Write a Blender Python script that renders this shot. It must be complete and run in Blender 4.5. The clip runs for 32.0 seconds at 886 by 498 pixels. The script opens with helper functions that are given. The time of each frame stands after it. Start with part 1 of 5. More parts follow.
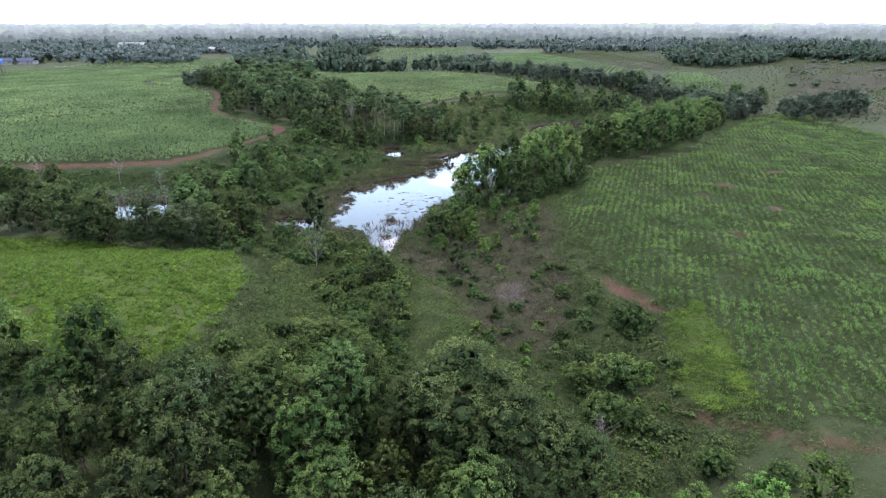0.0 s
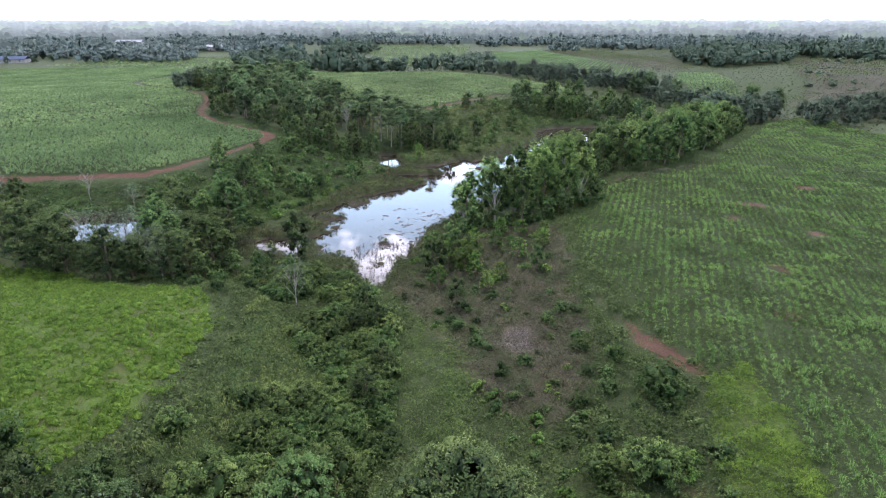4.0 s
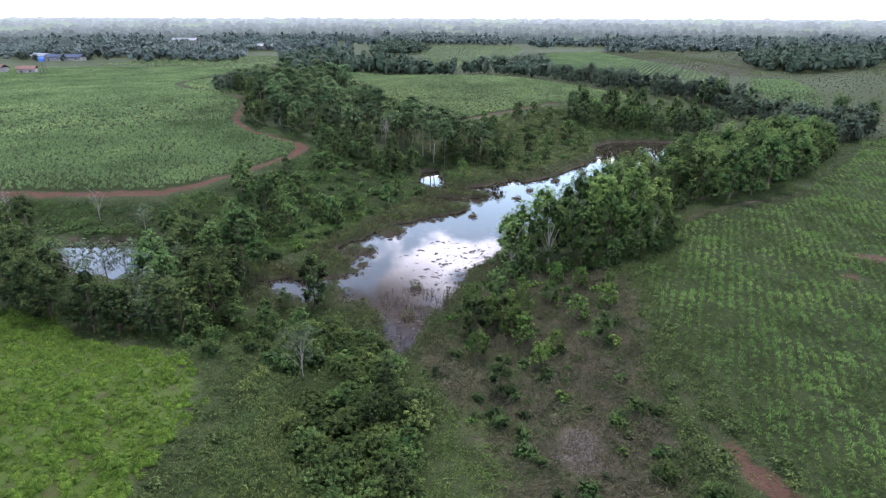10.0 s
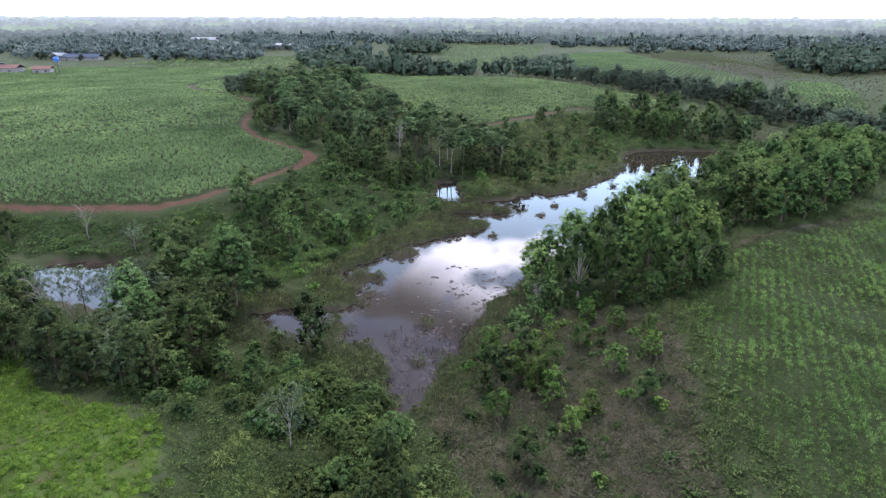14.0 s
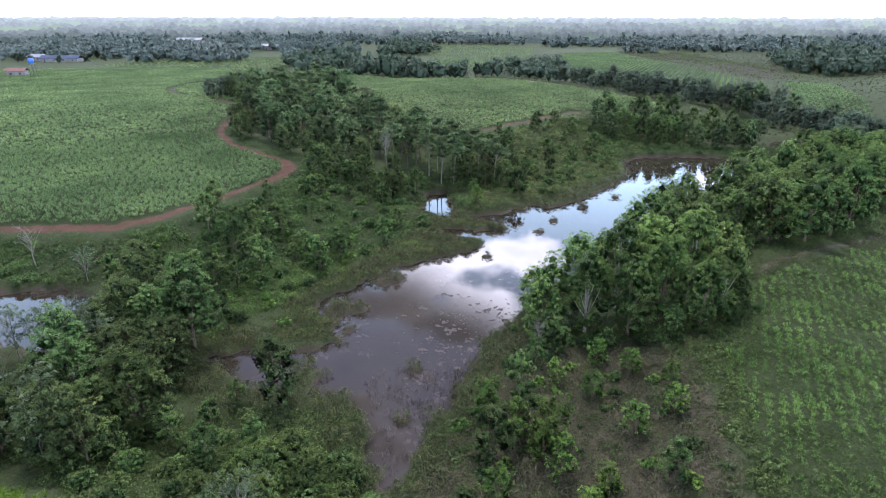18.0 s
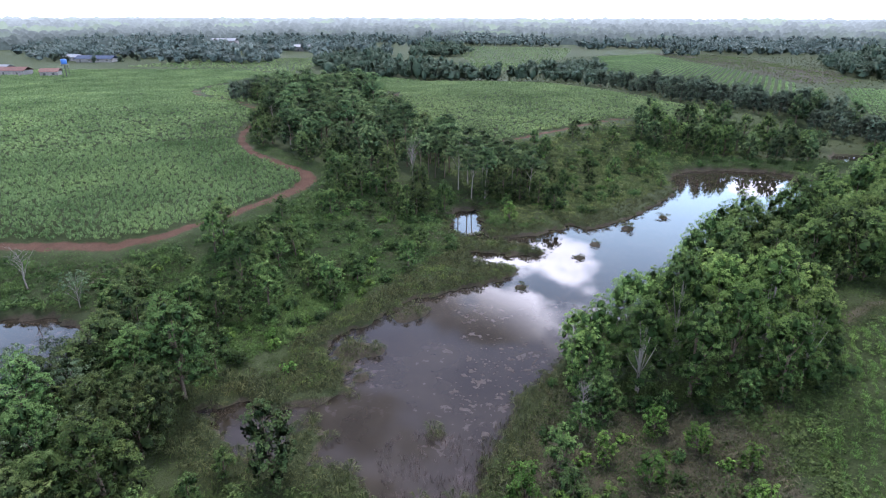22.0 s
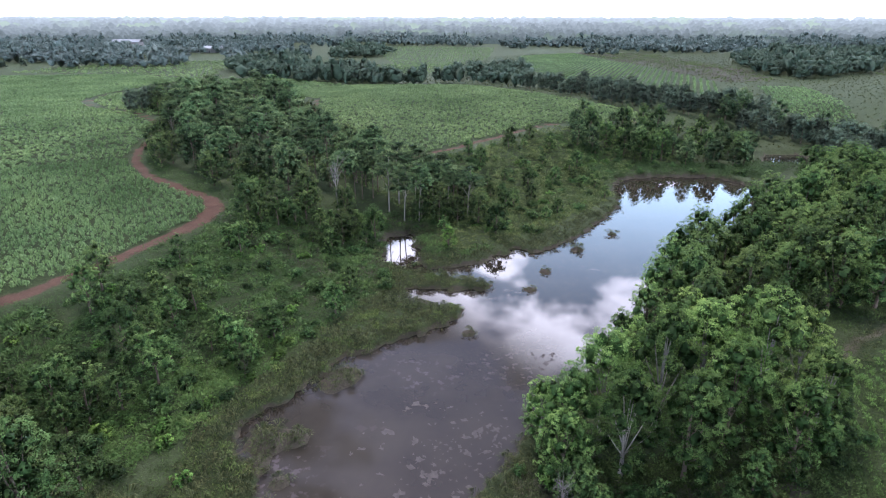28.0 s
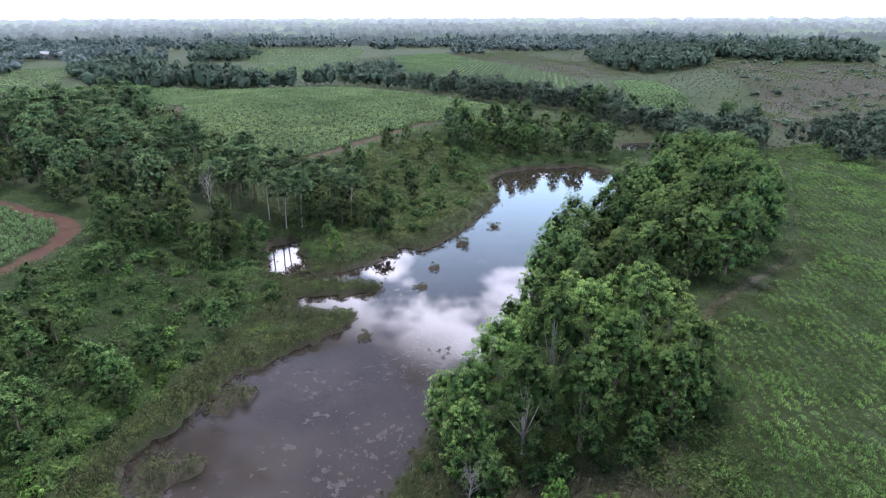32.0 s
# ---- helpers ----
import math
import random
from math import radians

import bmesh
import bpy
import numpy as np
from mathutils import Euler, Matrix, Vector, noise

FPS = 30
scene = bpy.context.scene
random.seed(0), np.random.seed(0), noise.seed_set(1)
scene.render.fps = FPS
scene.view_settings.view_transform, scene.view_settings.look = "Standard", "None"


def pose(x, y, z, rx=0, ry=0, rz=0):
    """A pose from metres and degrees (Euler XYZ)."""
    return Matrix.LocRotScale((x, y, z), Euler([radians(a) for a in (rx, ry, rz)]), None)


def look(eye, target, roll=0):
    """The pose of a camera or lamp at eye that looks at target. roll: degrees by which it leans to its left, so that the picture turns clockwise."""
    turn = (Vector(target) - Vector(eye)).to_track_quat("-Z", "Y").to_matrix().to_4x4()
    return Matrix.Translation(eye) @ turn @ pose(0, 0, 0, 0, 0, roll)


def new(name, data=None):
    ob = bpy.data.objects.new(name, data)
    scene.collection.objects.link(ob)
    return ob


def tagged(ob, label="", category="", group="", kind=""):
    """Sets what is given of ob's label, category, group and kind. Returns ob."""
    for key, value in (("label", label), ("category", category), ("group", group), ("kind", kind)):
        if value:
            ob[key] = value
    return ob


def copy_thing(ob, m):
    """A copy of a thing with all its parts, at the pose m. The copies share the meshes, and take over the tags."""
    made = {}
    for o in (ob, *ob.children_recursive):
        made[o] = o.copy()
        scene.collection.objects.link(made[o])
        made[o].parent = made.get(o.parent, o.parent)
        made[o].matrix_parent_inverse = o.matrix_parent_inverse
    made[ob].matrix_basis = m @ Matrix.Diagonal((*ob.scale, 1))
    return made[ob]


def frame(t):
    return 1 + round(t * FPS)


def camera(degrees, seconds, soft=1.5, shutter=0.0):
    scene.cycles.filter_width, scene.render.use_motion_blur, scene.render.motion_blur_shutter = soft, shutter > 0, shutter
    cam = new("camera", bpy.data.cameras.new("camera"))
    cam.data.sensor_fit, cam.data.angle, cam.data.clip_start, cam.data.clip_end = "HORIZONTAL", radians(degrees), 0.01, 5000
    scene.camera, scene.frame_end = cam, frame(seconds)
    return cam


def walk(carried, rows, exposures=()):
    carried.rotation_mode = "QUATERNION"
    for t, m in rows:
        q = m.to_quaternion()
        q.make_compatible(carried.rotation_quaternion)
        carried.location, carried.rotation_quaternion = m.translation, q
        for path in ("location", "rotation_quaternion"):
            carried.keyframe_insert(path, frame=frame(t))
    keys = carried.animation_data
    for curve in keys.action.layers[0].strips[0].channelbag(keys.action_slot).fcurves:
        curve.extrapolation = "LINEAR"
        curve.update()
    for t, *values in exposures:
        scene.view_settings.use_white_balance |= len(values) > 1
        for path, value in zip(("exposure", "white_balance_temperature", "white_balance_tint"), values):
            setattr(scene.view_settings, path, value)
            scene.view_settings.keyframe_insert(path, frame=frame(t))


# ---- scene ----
cam = camera(74.26, 32.0, 1.1)
PATH = [
    (0, pose(-1.17, -0.10, 35.69, 68.84, 0.05, -0.40)),
    (1, pose(-1.04, 2.94, 35.86, 68.65, -0.03, -0.41)),
    (2, pose(-0.84, 6.18, 35.89, 68.43, -0.03, -0.40)),
    (3, pose(-0.60, 9.24, 36.15, 68.48, -0.07, -0.27)),
    (3.5, pose(-0.51, 10.71, 36.30, 68.54, 0.01, -0.21)),
    (5.5, pose(-0.35, 16.47, 36.81, 68.51, -0.09, 0.75)),
    (6, pose(-0.30, 17.88, 36.92, 68.50, -0.07, 1.40)),
    (7, pose(-0.22, 20.78, 37.10, 68.48, -0.02, 2.66)),
    (8, pose(-0.28, 23.67, 37.41, 68.36, -0.12, 3.91)),
    (9, pose(-0.30, 26.57, 37.47, 68.39, -0.13, 4.58)),
    (10, pose(-0.39, 29.46, 37.54, 68.39, -0.15, 4.64)),
    (11, pose(-0.55, 32.28, 37.75, 68.29, -0.18, 4.80)),
    (12, pose(-0.65, 35.01, 37.80, 68.27, -0.20, 5.57)),
    (13, pose(-0.82, 37.77, 37.79, 68.28, -0.21, 6.27)),
    (14, pose(-1.08, 40.53, 37.83, 68.29, -0.12, 6.51)),
    (14.5, pose(-1.22, 41.89, 37.75, 68.27, -0.15, 6.51)),
    (16.5, pose(-1.58, 47.28, 37.53, 68.32, -0.15, 5.89)),
    (17, pose(-1.65, 48.53, 37.62, 68.30, -0.12, 5.48)),
    (18, pose(-1.85, 51.15, 37.61, 68.30, -0.07, 5.65)),
    (19, pose(-2.07, 53.77, 37.61, 68.30, -0.06, 7.28)),
    (20, pose(-2.29, 56.33, 37.67, 68.29, -0.03, 7.91)),
    (21, pose(-2.61, 59.13, 37.64, 68.34, -0.10, 8.48)),
    (22, pose(-3.02, 62.20, 37.67, 68.36, -0.11, 8.70)),
    (23, pose(-3.52, 65.40, 37.79, 68.35, -0.14, 8.67)),
    (24, pose(-4.03, 68.39, 37.95, 68.32, -0.20, 8.73)),
    (24.5, pose(-4.28, 69.84, 38.01, 68.28, -0.15, 8.70)),
    (26.5, pose(-4.89, 74.88, 38.47, 68.21, -0.16, 8.84)),
    (27, pose(-4.92, 75.68, 38.35, 68.24, -0.11, 7.09)),
    (27.5, pose(-4.97, 76.04, 38.21, 68.26, -0.08, 4.40)),
    (28, pose(-5.11, 76.11, 38.15, 68.27, -0.06, 1.46)),
    (28.5, pose(-5.23, 76.17, 38.12, 68.25, -0.04, -0.04)),
    (29, pose(-5.32, 76.15, 38.13, 68.24, 0.00, -1.24)),
    (30, pose(-5.32, 76.06, 38.08, 68.28, -0.03, -2.11)),
    (30.5, pose(-5.22, 76.08, 38.10, 68.27, -0.02, -2.76)),
    (31, pose(-5.22, 76.07, 38.09, 68.30, 0.03, -5.73)),
    (31.5, pose(-5.32, 76.18, 38.02, 68.34, 0.13, -8.82)),
    (32, pose(-5.51, 76.14, 38.05, 68.36, 0.15, -10.67)),
]
walk(cam, PATH, exposures=[(0, 0.19, 6020, 25), (3, 0.26, 6010, 26), (8, 0.06, 5930, 26), (13, 0.05, 5900, 26), (18, 0.1, 5820, 25), (24, 0.09, 5740, 25), (32, 0.1, 5740, 25)])

# ---- world, sun ----
SUN_ELEV, SUN_AZ = radians(64), radians(-14)      # azimuth from +Y, clockwise


def build_world():
    w = bpy.data.worlds.new("sky")
    w.use_nodes = True
    scene.world = w
    nt = w.node_tree
    N, L = nt.nodes, nt.links
    N.clear()
    out, bg = N.new("ShaderNodeOutputWorld"), N.new("ShaderNodeBackground")
    sky = N.new("ShaderNodeTexSky")
    sky.sky_type, sky.sun_disc = "NISHITA", False
    sky.sun_elevation, sky.sun_rotation = SUN_ELEV, SUN_AZ
    sky.air_density, sky.dust_density = 1.0, 2.0
    co = N.new("ShaderNodeTexCoord")
    sep = N.new("ShaderNodeSeparateXYZ")
    L.new(co.outputs["Generated"], sep.inputs[0])

    def mth(op, a, b=None, c=None):
        n = N.new("ShaderNodeMath")
        n.operation = op
        for i, v in enumerate((a, b, c)):
            if v is None:
                continue
            if isinstance(v, (int, float)):
                n.inputs[i].default_value = v
            else:
                L.new(v, n.inputs[i])
        return n.outputs[0]

    up = mth("MAXIMUM", sep.outputs["Z"], 0.0)
    div = mth("ADD", up, 0.14)
    comb = N.new("ShaderNodeCombineXYZ")
    L.new(mth("DIVIDE", sep.outputs["X"], div), comb.inputs[0])
    L.new(mth("DIVIDE", sep.outputs["Y"], div), comb.inputs[1])
    comb.inputs[2].default_value = 0.35
    ns = N.new("ShaderNodeTexNoise")
    ns.inputs["Scale"].default_value, ns.inputs["Detail"].default_value = 2.6, 8
    ns.inputs["Roughness"].default_value = 0.52
    off = N.new("ShaderNodeVectorMath")
    off.operation = "ADD"
    off.inputs[1].default_value = CLOUD_SHIFT
    L.new(comb.outputs[0], off.inputs[0])
    L.new(off.outputs[0], ns.inputs["Vector"])
    ramp = N.new("ShaderNodeValToRGB")
    ramp.color_ramp.elements[0].position, ramp.color_ramp.elements[1].position = 0.515, 0.59
    # a bank of cumulus stands some 25 degrees high all round
    bank = mth("SUBTRACT", up, mth("MULTIPLY", sep.outputs["X"], 0.42))      # the bank rises to the east
    low = mth("MULTIPLY", mth("ABSOLUTE", mth("SUBTRACT", bank, 0.42)), 8.0)
    cover = mth("ADD", ns.outputs["Fac"], mth("MULTIPLY", mth("SUBTRACT", 1.0, mth("MINIMUM", low, 1.0)), 0.122))
    clear = mth("MULTIPLY", mth("SUBTRACT", 1.0, mth("MINIMUM", mth("MULTIPLY", mth("ABSOLUTE", mth("SUBTRACT", up, 0.31)), 8.0), 1.0)), 0.12)
    cover = mth("SUBTRACT", cover, clear)
    L.new(cover, ramp.inputs[0])
    # cloud tone: bright rims, greyer thick parts
    tone = N.new("ShaderNodeValToRGB")
    cr = tone.color_ramp
    cr.elements[0].position, cr.elements[0].color = 0.50, (11.5, 11.6, 11.8, 1)
    cr.elements[1].position, cr.elements[1].color = 0.74, (5.6, 5.9, 6.4, 1)
    L.new(ns.outputs["Fac"], tone.inputs[0])
    # low cumulus shows its sunlit flanks, high cloud its grey base
    glow = N.new("ShaderNodeMapRange")
    glow.interpolation_type = "SMOOTHSTEP"
    glow.inputs["From Min"].default_value, glow.inputs["From Max"].default_value = 0.405, 0.52
    glow.inputs["To Min"].default_value, glow.inputs["To Max"].default_value = 6.8, 0.5
    L.new(bank, glow.inputs["Value"])
    lit = N.new("ShaderNodeVectorMath")
    lit.operation = "SCALE"
    L.new(tone.outputs["Color"], lit.inputs[0])
    L.new(glow.outputs[0], lit.inputs["Scale"])
    mix = N.new("ShaderNodeMix")
    mix.data_type = "RGBA"
    L.new(ramp.outputs["Color"], mix.inputs[0])
    pale = N.new("ShaderNodeVectorMath")
    pale.operation = "SCALE"
    pale.inputs["Scale"].default_value = 1.7
    L.new(sky.outputs[0], pale.inputs[0])
    hazy = N.new("ShaderNodeMix")
    hazy.data_type = "RGBA"
    L.new(pale.outputs[0], hazy.inputs[6])
    hazy.inputs[7].default_value = (37.0, 53.0, 61.0, 1)
    L.new(hazy.outputs[2], mix.inputs[6])
    L.new(lit.outputs[0], mix.inputs[7])
    # pale haze along the horizon, and a whiter band at its foot
    hz = N.new("ShaderNodeMapRange")
    hz.inputs["From Min"].default_value, hz.inputs["From Max"].default_value = 0.08, 0.50
    hz.inputs["To Min"].default_value, hz.inputs["To Max"].default_value = 1.0, 0.0
    L.new(up, hz.inputs["Value"])
    L.new(hz.outputs[0], hazy.inputs[0])
    foot = N.new("ShaderNodeMapRange")
    foot.interpolation_type = "SMOOTHSTEP"
    foot.inputs["From Min"].default_value, foot.inputs["From Max"].default_value = 0.03, 0.16
    foot.inputs["To Min"].default_value, foot.inputs["To Max"].default_value = 1.0, 0.0
    L.new(up, foot.inputs["Value"])
    mix2 = N.new("ShaderNodeMix")
    mix2.data_type = "RGBA"
    L.new(foot.outputs[0], mix2.inputs[0])
    L.new(mix.outputs[2], mix2.inputs[6])
    mix2.inputs[7].default_value = (19.0, 20.0, 21.0, 1)
    L.new(mix2.outputs[2], bg.inputs["Color"])
    bg.inputs["Strength"].default_value = 0.105
    L.new(bg.outputs[0], out.inputs[0])


CLOUD_SHIFT = (0.0, 0.0, 0.0)
build_world()
sun = new("sun", bpy.data.lights.new("sun", "SUN"))
sun.data.energy, sun.data.angle, sun.data.color = 3.6, radians(11), (1.0, 0.96, 0.88)
sun.matrix_world = look((math.sin(SUN_AZ) * math.cos(SUN_ELEV) * 100, math.cos(SUN_AZ) * math.cos(SUN_ELEV) * 100, math.sin(SUN_ELEV) * 100), (0, 0, 0))


# ---- materials ----
def mat_base(name, rough=0.7, spec=0.3):
    m = bpy.data.materials.new(name)
    m.use_nodes = True
    nt = m.node_tree
    b = nt.nodes["Principled BSDF"]
    b.inputs["Roughness"].default_value = rough
    b.inputs["Specular IOR Level"].default_value = spec
    return m, nt, b


def ramp_node(nt, stops, fac=None):
    r = nt.nodes.new("ShaderNodeValToRGB")
    e = r.color_ramp.elements
    while len(e) < len(stops):
        e.new(0.5)
    for el, (p, c) in zip(e, stops):
        el.position, el.color = p, (*c, 1) if len(c) == 3 else c
    if fac is not None:
        nt.links.new(fac, r.inputs[0])
    return r.outputs["Color"]


def noise_node(nt, scale, detail=4, rough=0.55, vec=None):
    n = nt.nodes.new("ShaderNodeTexNoise")
    n.inputs["Scale"].default_value, n.inputs["Detail"].default_value, n.inputs["Roughness"].default_value = scale, detail, rough
    if vec is None:
        vec = nt.nodes.new("ShaderNodeTexCoord").outputs["Object"]
    nt.links.new(vec, n.inputs["Vector"])
    return n.outputs["Fac"]


def mixc(nt, fac, a, b, blend="MIX"):
    n = nt.nodes.new("ShaderNodeMix")
    n.data_type, n.blend_type = "RGBA", blend
    for sock, v in ((n.inputs[0], fac), (n.inputs[6], a), (n.inputs[7], b)):
        if isinstance(v, (int, float)):
            sock.default_value = v
        elif isinstance(v, tuple):
            sock.default_value = (*v, 1) if len(v) == 3 else v
        else:
            nt.links.new(v, sock)
    return n.outputs[2]


def leaf_mat(name, dark, mid, light, trans=0.22, spread=0.35, world_scale=0.0, tufted=False, soft_up=0.0, squash=1.0):
    """Foliage: each leaf and each plant has its own shade."""
    m, nt, b = mat_base(name, 0.7, 0.12)
    geo, info = nt.nodes.new("ShaderNodeNewGeometry"), nt.nodes.new("ShaderNodeObjectInfo")
    tone = geo.outputs["Random Per Island"]
    if tufted:
        at = nt.nodes.new("ShaderNodeAttribute")
        at.attribute_name = "tone"
        tone = at.outputs["Fac"]
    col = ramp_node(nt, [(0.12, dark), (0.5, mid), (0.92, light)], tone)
    hsv = nt.nodes.new("ShaderNodeHueSaturation")
    mr = nt.nodes.new("ShaderNodeMapRange")
    mr.inputs["To Min"].default_value, mr.inputs["To Max"].default_value = 1 - spread, 1 + spread
    nt.links.new(info.outputs["Random"], mr.inputs["Value"])
    nt.links.new(mr.outputs[0], hsv.inputs["Value"])
    mh = nt.nodes.new("ShaderNodeMapRange")
    mh.inputs["To Min"].default_value, mh.inputs["To Max"].default_value = 0.488, 0.518
    w = nt.nodes.new("ShaderNodeTexWhiteNoise")
    w.noise_dimensions = "1D"
    nt.links.new(info.outputs["Random"], w.inputs["W"])
    nt.links.new(w.outputs["Value"], mh.inputs["Value"])
    nt.links.new(mh.outputs[0], hsv.inputs["Hue"])
    nt.links.new(col, hsv.inputs["Color"])
    col = hsv.outputs["Color"]
    if world_scale:
        pos = geo.outputs["Position"]
        if squash != 1.0:
            sq = nt.nodes.new("ShaderNodeVectorMath")
            sq.operation = "MULTIPLY"
            sq.inputs[1].default_value = (1.0, squash, 1.0)
            nt.links.new(pos, sq.inputs[0])
            pos = sq.outputs[0]
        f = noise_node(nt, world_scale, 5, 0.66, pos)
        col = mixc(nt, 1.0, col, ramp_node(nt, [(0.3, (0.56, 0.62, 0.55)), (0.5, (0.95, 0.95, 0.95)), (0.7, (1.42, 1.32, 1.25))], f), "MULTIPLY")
    nt.links.new(col, b.inputs["Base Color"])
    tr = nt.nodes.new("ShaderNodeBsdfTranslucent")
    nt.links.new(col, tr.inputs["Color"])
    if soft_up:                                  # blades share the light of the whole sward
        ad = nt.nodes.new("ShaderNodeVectorMath")
        ad.inputs[1].default_value = (0, 0, soft_up)
        nt.links.new(geo.outputs["Normal"], ad.inputs[0])
        no = nt.nodes.new("ShaderNodeVectorMath")
        no.operation = "NORMALIZE"
        nt.links.new(ad.outputs[0], no.inputs[0])
        nt.links.new(no.outputs[0], b.inputs["Normal"])
        nt.links.new(no.outputs[0], tr.inputs["Normal"])
    ms = nt.nodes.new("ShaderNodeMixShader")
    ms.inputs[0].default_value = trans
    nt.links.new(b.outputs[0], ms.inputs[1])
    nt.links.new(tr.outputs[0], ms.inputs[2])
    nt.links.new(ms.outputs[0], nt.nodes["Material Output"].inputs["Surface"])
    return m


def bark_mat(name, a, b_):
    m, nt, b = mat_base(name, 0.85, 0.2)
    f = noise_node(nt, 6, 5, 0.7)
    nt.links.new(ramp_node(nt, [(0.35, a), (0.7, b_)], f), b.inputs["Base Color"])
    return m


LEAF = {
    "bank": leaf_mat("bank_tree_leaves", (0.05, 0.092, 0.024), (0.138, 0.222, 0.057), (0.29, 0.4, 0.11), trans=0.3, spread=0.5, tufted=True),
    "yellow": leaf_mat("young_leaves", (0.06, 0.118, 0.023), (0.135, 0.24, 0.045), (0.23, 0.35, 0.08), tufted=True),
    "dark": leaf_mat("dark_leaves", (0.026, 0.045, 0.015), (0.066, 0.1, 0.031), (0.145, 0.19, 0.06), spread=0.42, tufted=True),
    "forest": leaf_mat("forest_leaves", (0.042, 0.076, 0.031), (0.1, 0.158, 0.062), (0.19, 0.255, 0.104), spread=0.42, tufted=True),
    # belt trees: colour lightened and greyed to carry the haze of distance
    "belt": leaf_mat("hazed_belt_leaves", (0.07, 0.1, 0.068), (0.104, 0.144, 0.092), (0.146, 0.19, 0.116), spread=0.35, tufted=True),
    "ash": leaf_mat("dead_brush", (0.12, 0.10, 0.09), (0.18, 0.15, 0.138), (0.26, 0.22, 0.20), spread=0.05, soft_up=0.8),
    "grey": leaf_mat("grey_green_leaves", (0.042, 0.068, 0.036), (0.085, 0.125, 0.064), (0.145, 0.195, 0.105), tufted=True),
    # the haze over the far woods is put into these pale bluish leaf colours
    "far": leaf_mat("hazed_distant_leaves", (0.112, 0.146, 0.132), (0.138, 0.178, 0.158), (0.168, 0.212, 0.184), spread=0.3, tufted=True, world_scale=0.012),
    "shrub": leaf_mat("shrub_leaves", (0.032, 0.063, 0.019), (0.08, 0.138, 0.039), (0.155, 0.232, 0.073), spread=0.5, tufted=True),
    "sapling": leaf_mat("meadow_tree_leaves", (0.035, 0.066, 0.019), (0.09, 0.146, 0.041), (0.172, 0.246, 0.074), spread=0.5, tufted=True),
    "vine": leaf_mat("vine_leaves", (0.035, 0.064, 0.018), (0.084, 0.136, 0.036), (0.168, 0.232, 0.066), spread=0.35, world_scale=0.3, tufted=True),
    "cane": leaf_mat("cane_leaves", (0.092, 0.144, 0.05), (0.14, 0.214, 0.075), (0.2, 0.284, 0.11), spread=0.05, world_scale=0.05, soft_up=0.4),
    "crop": leaf_mat("row_crop_leaves", (0.076, 0.134, 0.028), (0.12, 0.202, 0.046), (0.184, 0.28, 0.076), spread=0.05, world_scale=0.14, soft_up=0.4),
    "crop_low": leaf_mat("field_weed_leaves", (0.025, 0.046, 0.011), (0.043, 0.076, 0.019), (0.07, 0.112, 0.031), spread=0.05, world_scale=0.2, soft_up=0.4),
    "lime": leaf_mat("lime_grass_leaves", (0.08, 0.146, 0.018), (0.11, 0.19, 0.024), (0.148, 0.238, 0.034), spread=0.05, world_scale=0.3, soft_up=0.9),
    "pasture": leaf_mat("bright_grass", (0.056, 0.096, 0.01), (0.09, 0.147, 0.016), (0.135, 0.2, 0.025), spread=0.05, world_scale=0.5, soft_up=0.2, squash=2.6),
    "sedge": leaf_mat("sedge_blades", (0.028, 0.036, 0.012), (0.054, 0.066, 0.023), (0.11, 0.118, 0.046), spread=0.05, world_scale=0.6, soft_up=0.45),
    "meadow": leaf_mat("meadow_leaves", (0.033, 0.059, 0.016), (0.053, 0.088, 0.024), (0.086, 0.134, 0.039), spread=0.05, world_scale=0.35, soft_up=0.8),
    "creeper": leaf_mat("creeper_leaves", (0.056, 0.094, 0.022), (0.082, 0.133, 0.031), (0.122, 0.182, 0.048), spread=0.05, world_scale=0.3, soft_up=0.8),
    "heath": leaf_mat("heath_grass", (0.056, 0.056, 0.032), (0.087, 0.084, 0.05), (0.125, 0.116, 0.074), spread=0.05, world_scale=0.35, soft_up=0.55),
    "vine_grass": leaf_mat("long_grass_leaves", (0.05, 0.075, 0.018), (0.085, 0.125, 0.03), (0.15, 0.19, 0.055), spread=0.05, world_scale=0.5, soft_up=0.4),
    "scrub": leaf_mat("slope_scrub_leaves", (0.066, 0.09, 0.028), (0.108, 0.142, 0.042), (0.17, 0.205, 0.07), spread=0.05, world_scale=0.35, soft_up=0.4),
    "meadow_leaf": leaf_mat("meadow_clump_leaves", (0.034, 0.06, 0.017), (0.064, 0.106, 0.029), (0.12, 0.178, 0.054), spread=0.05, world_scale=0.35, soft_up=0.3),
    # darker copy of the bank leaves, shade put into the colour of the farther trees
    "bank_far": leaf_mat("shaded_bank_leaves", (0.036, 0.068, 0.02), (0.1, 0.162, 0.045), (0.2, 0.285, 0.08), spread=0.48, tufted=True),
    "reed": leaf_mat("dry_reeds", (0.10, 0.078, 0.068), (0.15, 0.122, 0.108), (0.21, 0.176, 0.156), spread=0.05, world_scale=0.4),
}
BARK = bark_mat("brown_bark", (0.07, 0.05, 0.035), (0.16, 0.125, 0.095))
PALE = bark_mat("pale_bark", (0.15, 0.13, 0.11), (0.27, 0.245, 0.215))


def simple_mat(name, a, b_, scale, rough=0.7, metal=0.0):
    m, nt, b = mat_base(name, rough)
    b.inputs["Metallic"].default_value = metal
    nt.links.new(ramp_node(nt, [(0.35, a), (0.65, b_)], noise_node(nt, scale, 5, 0.65)), b.inputs["Base Color"])
    return m


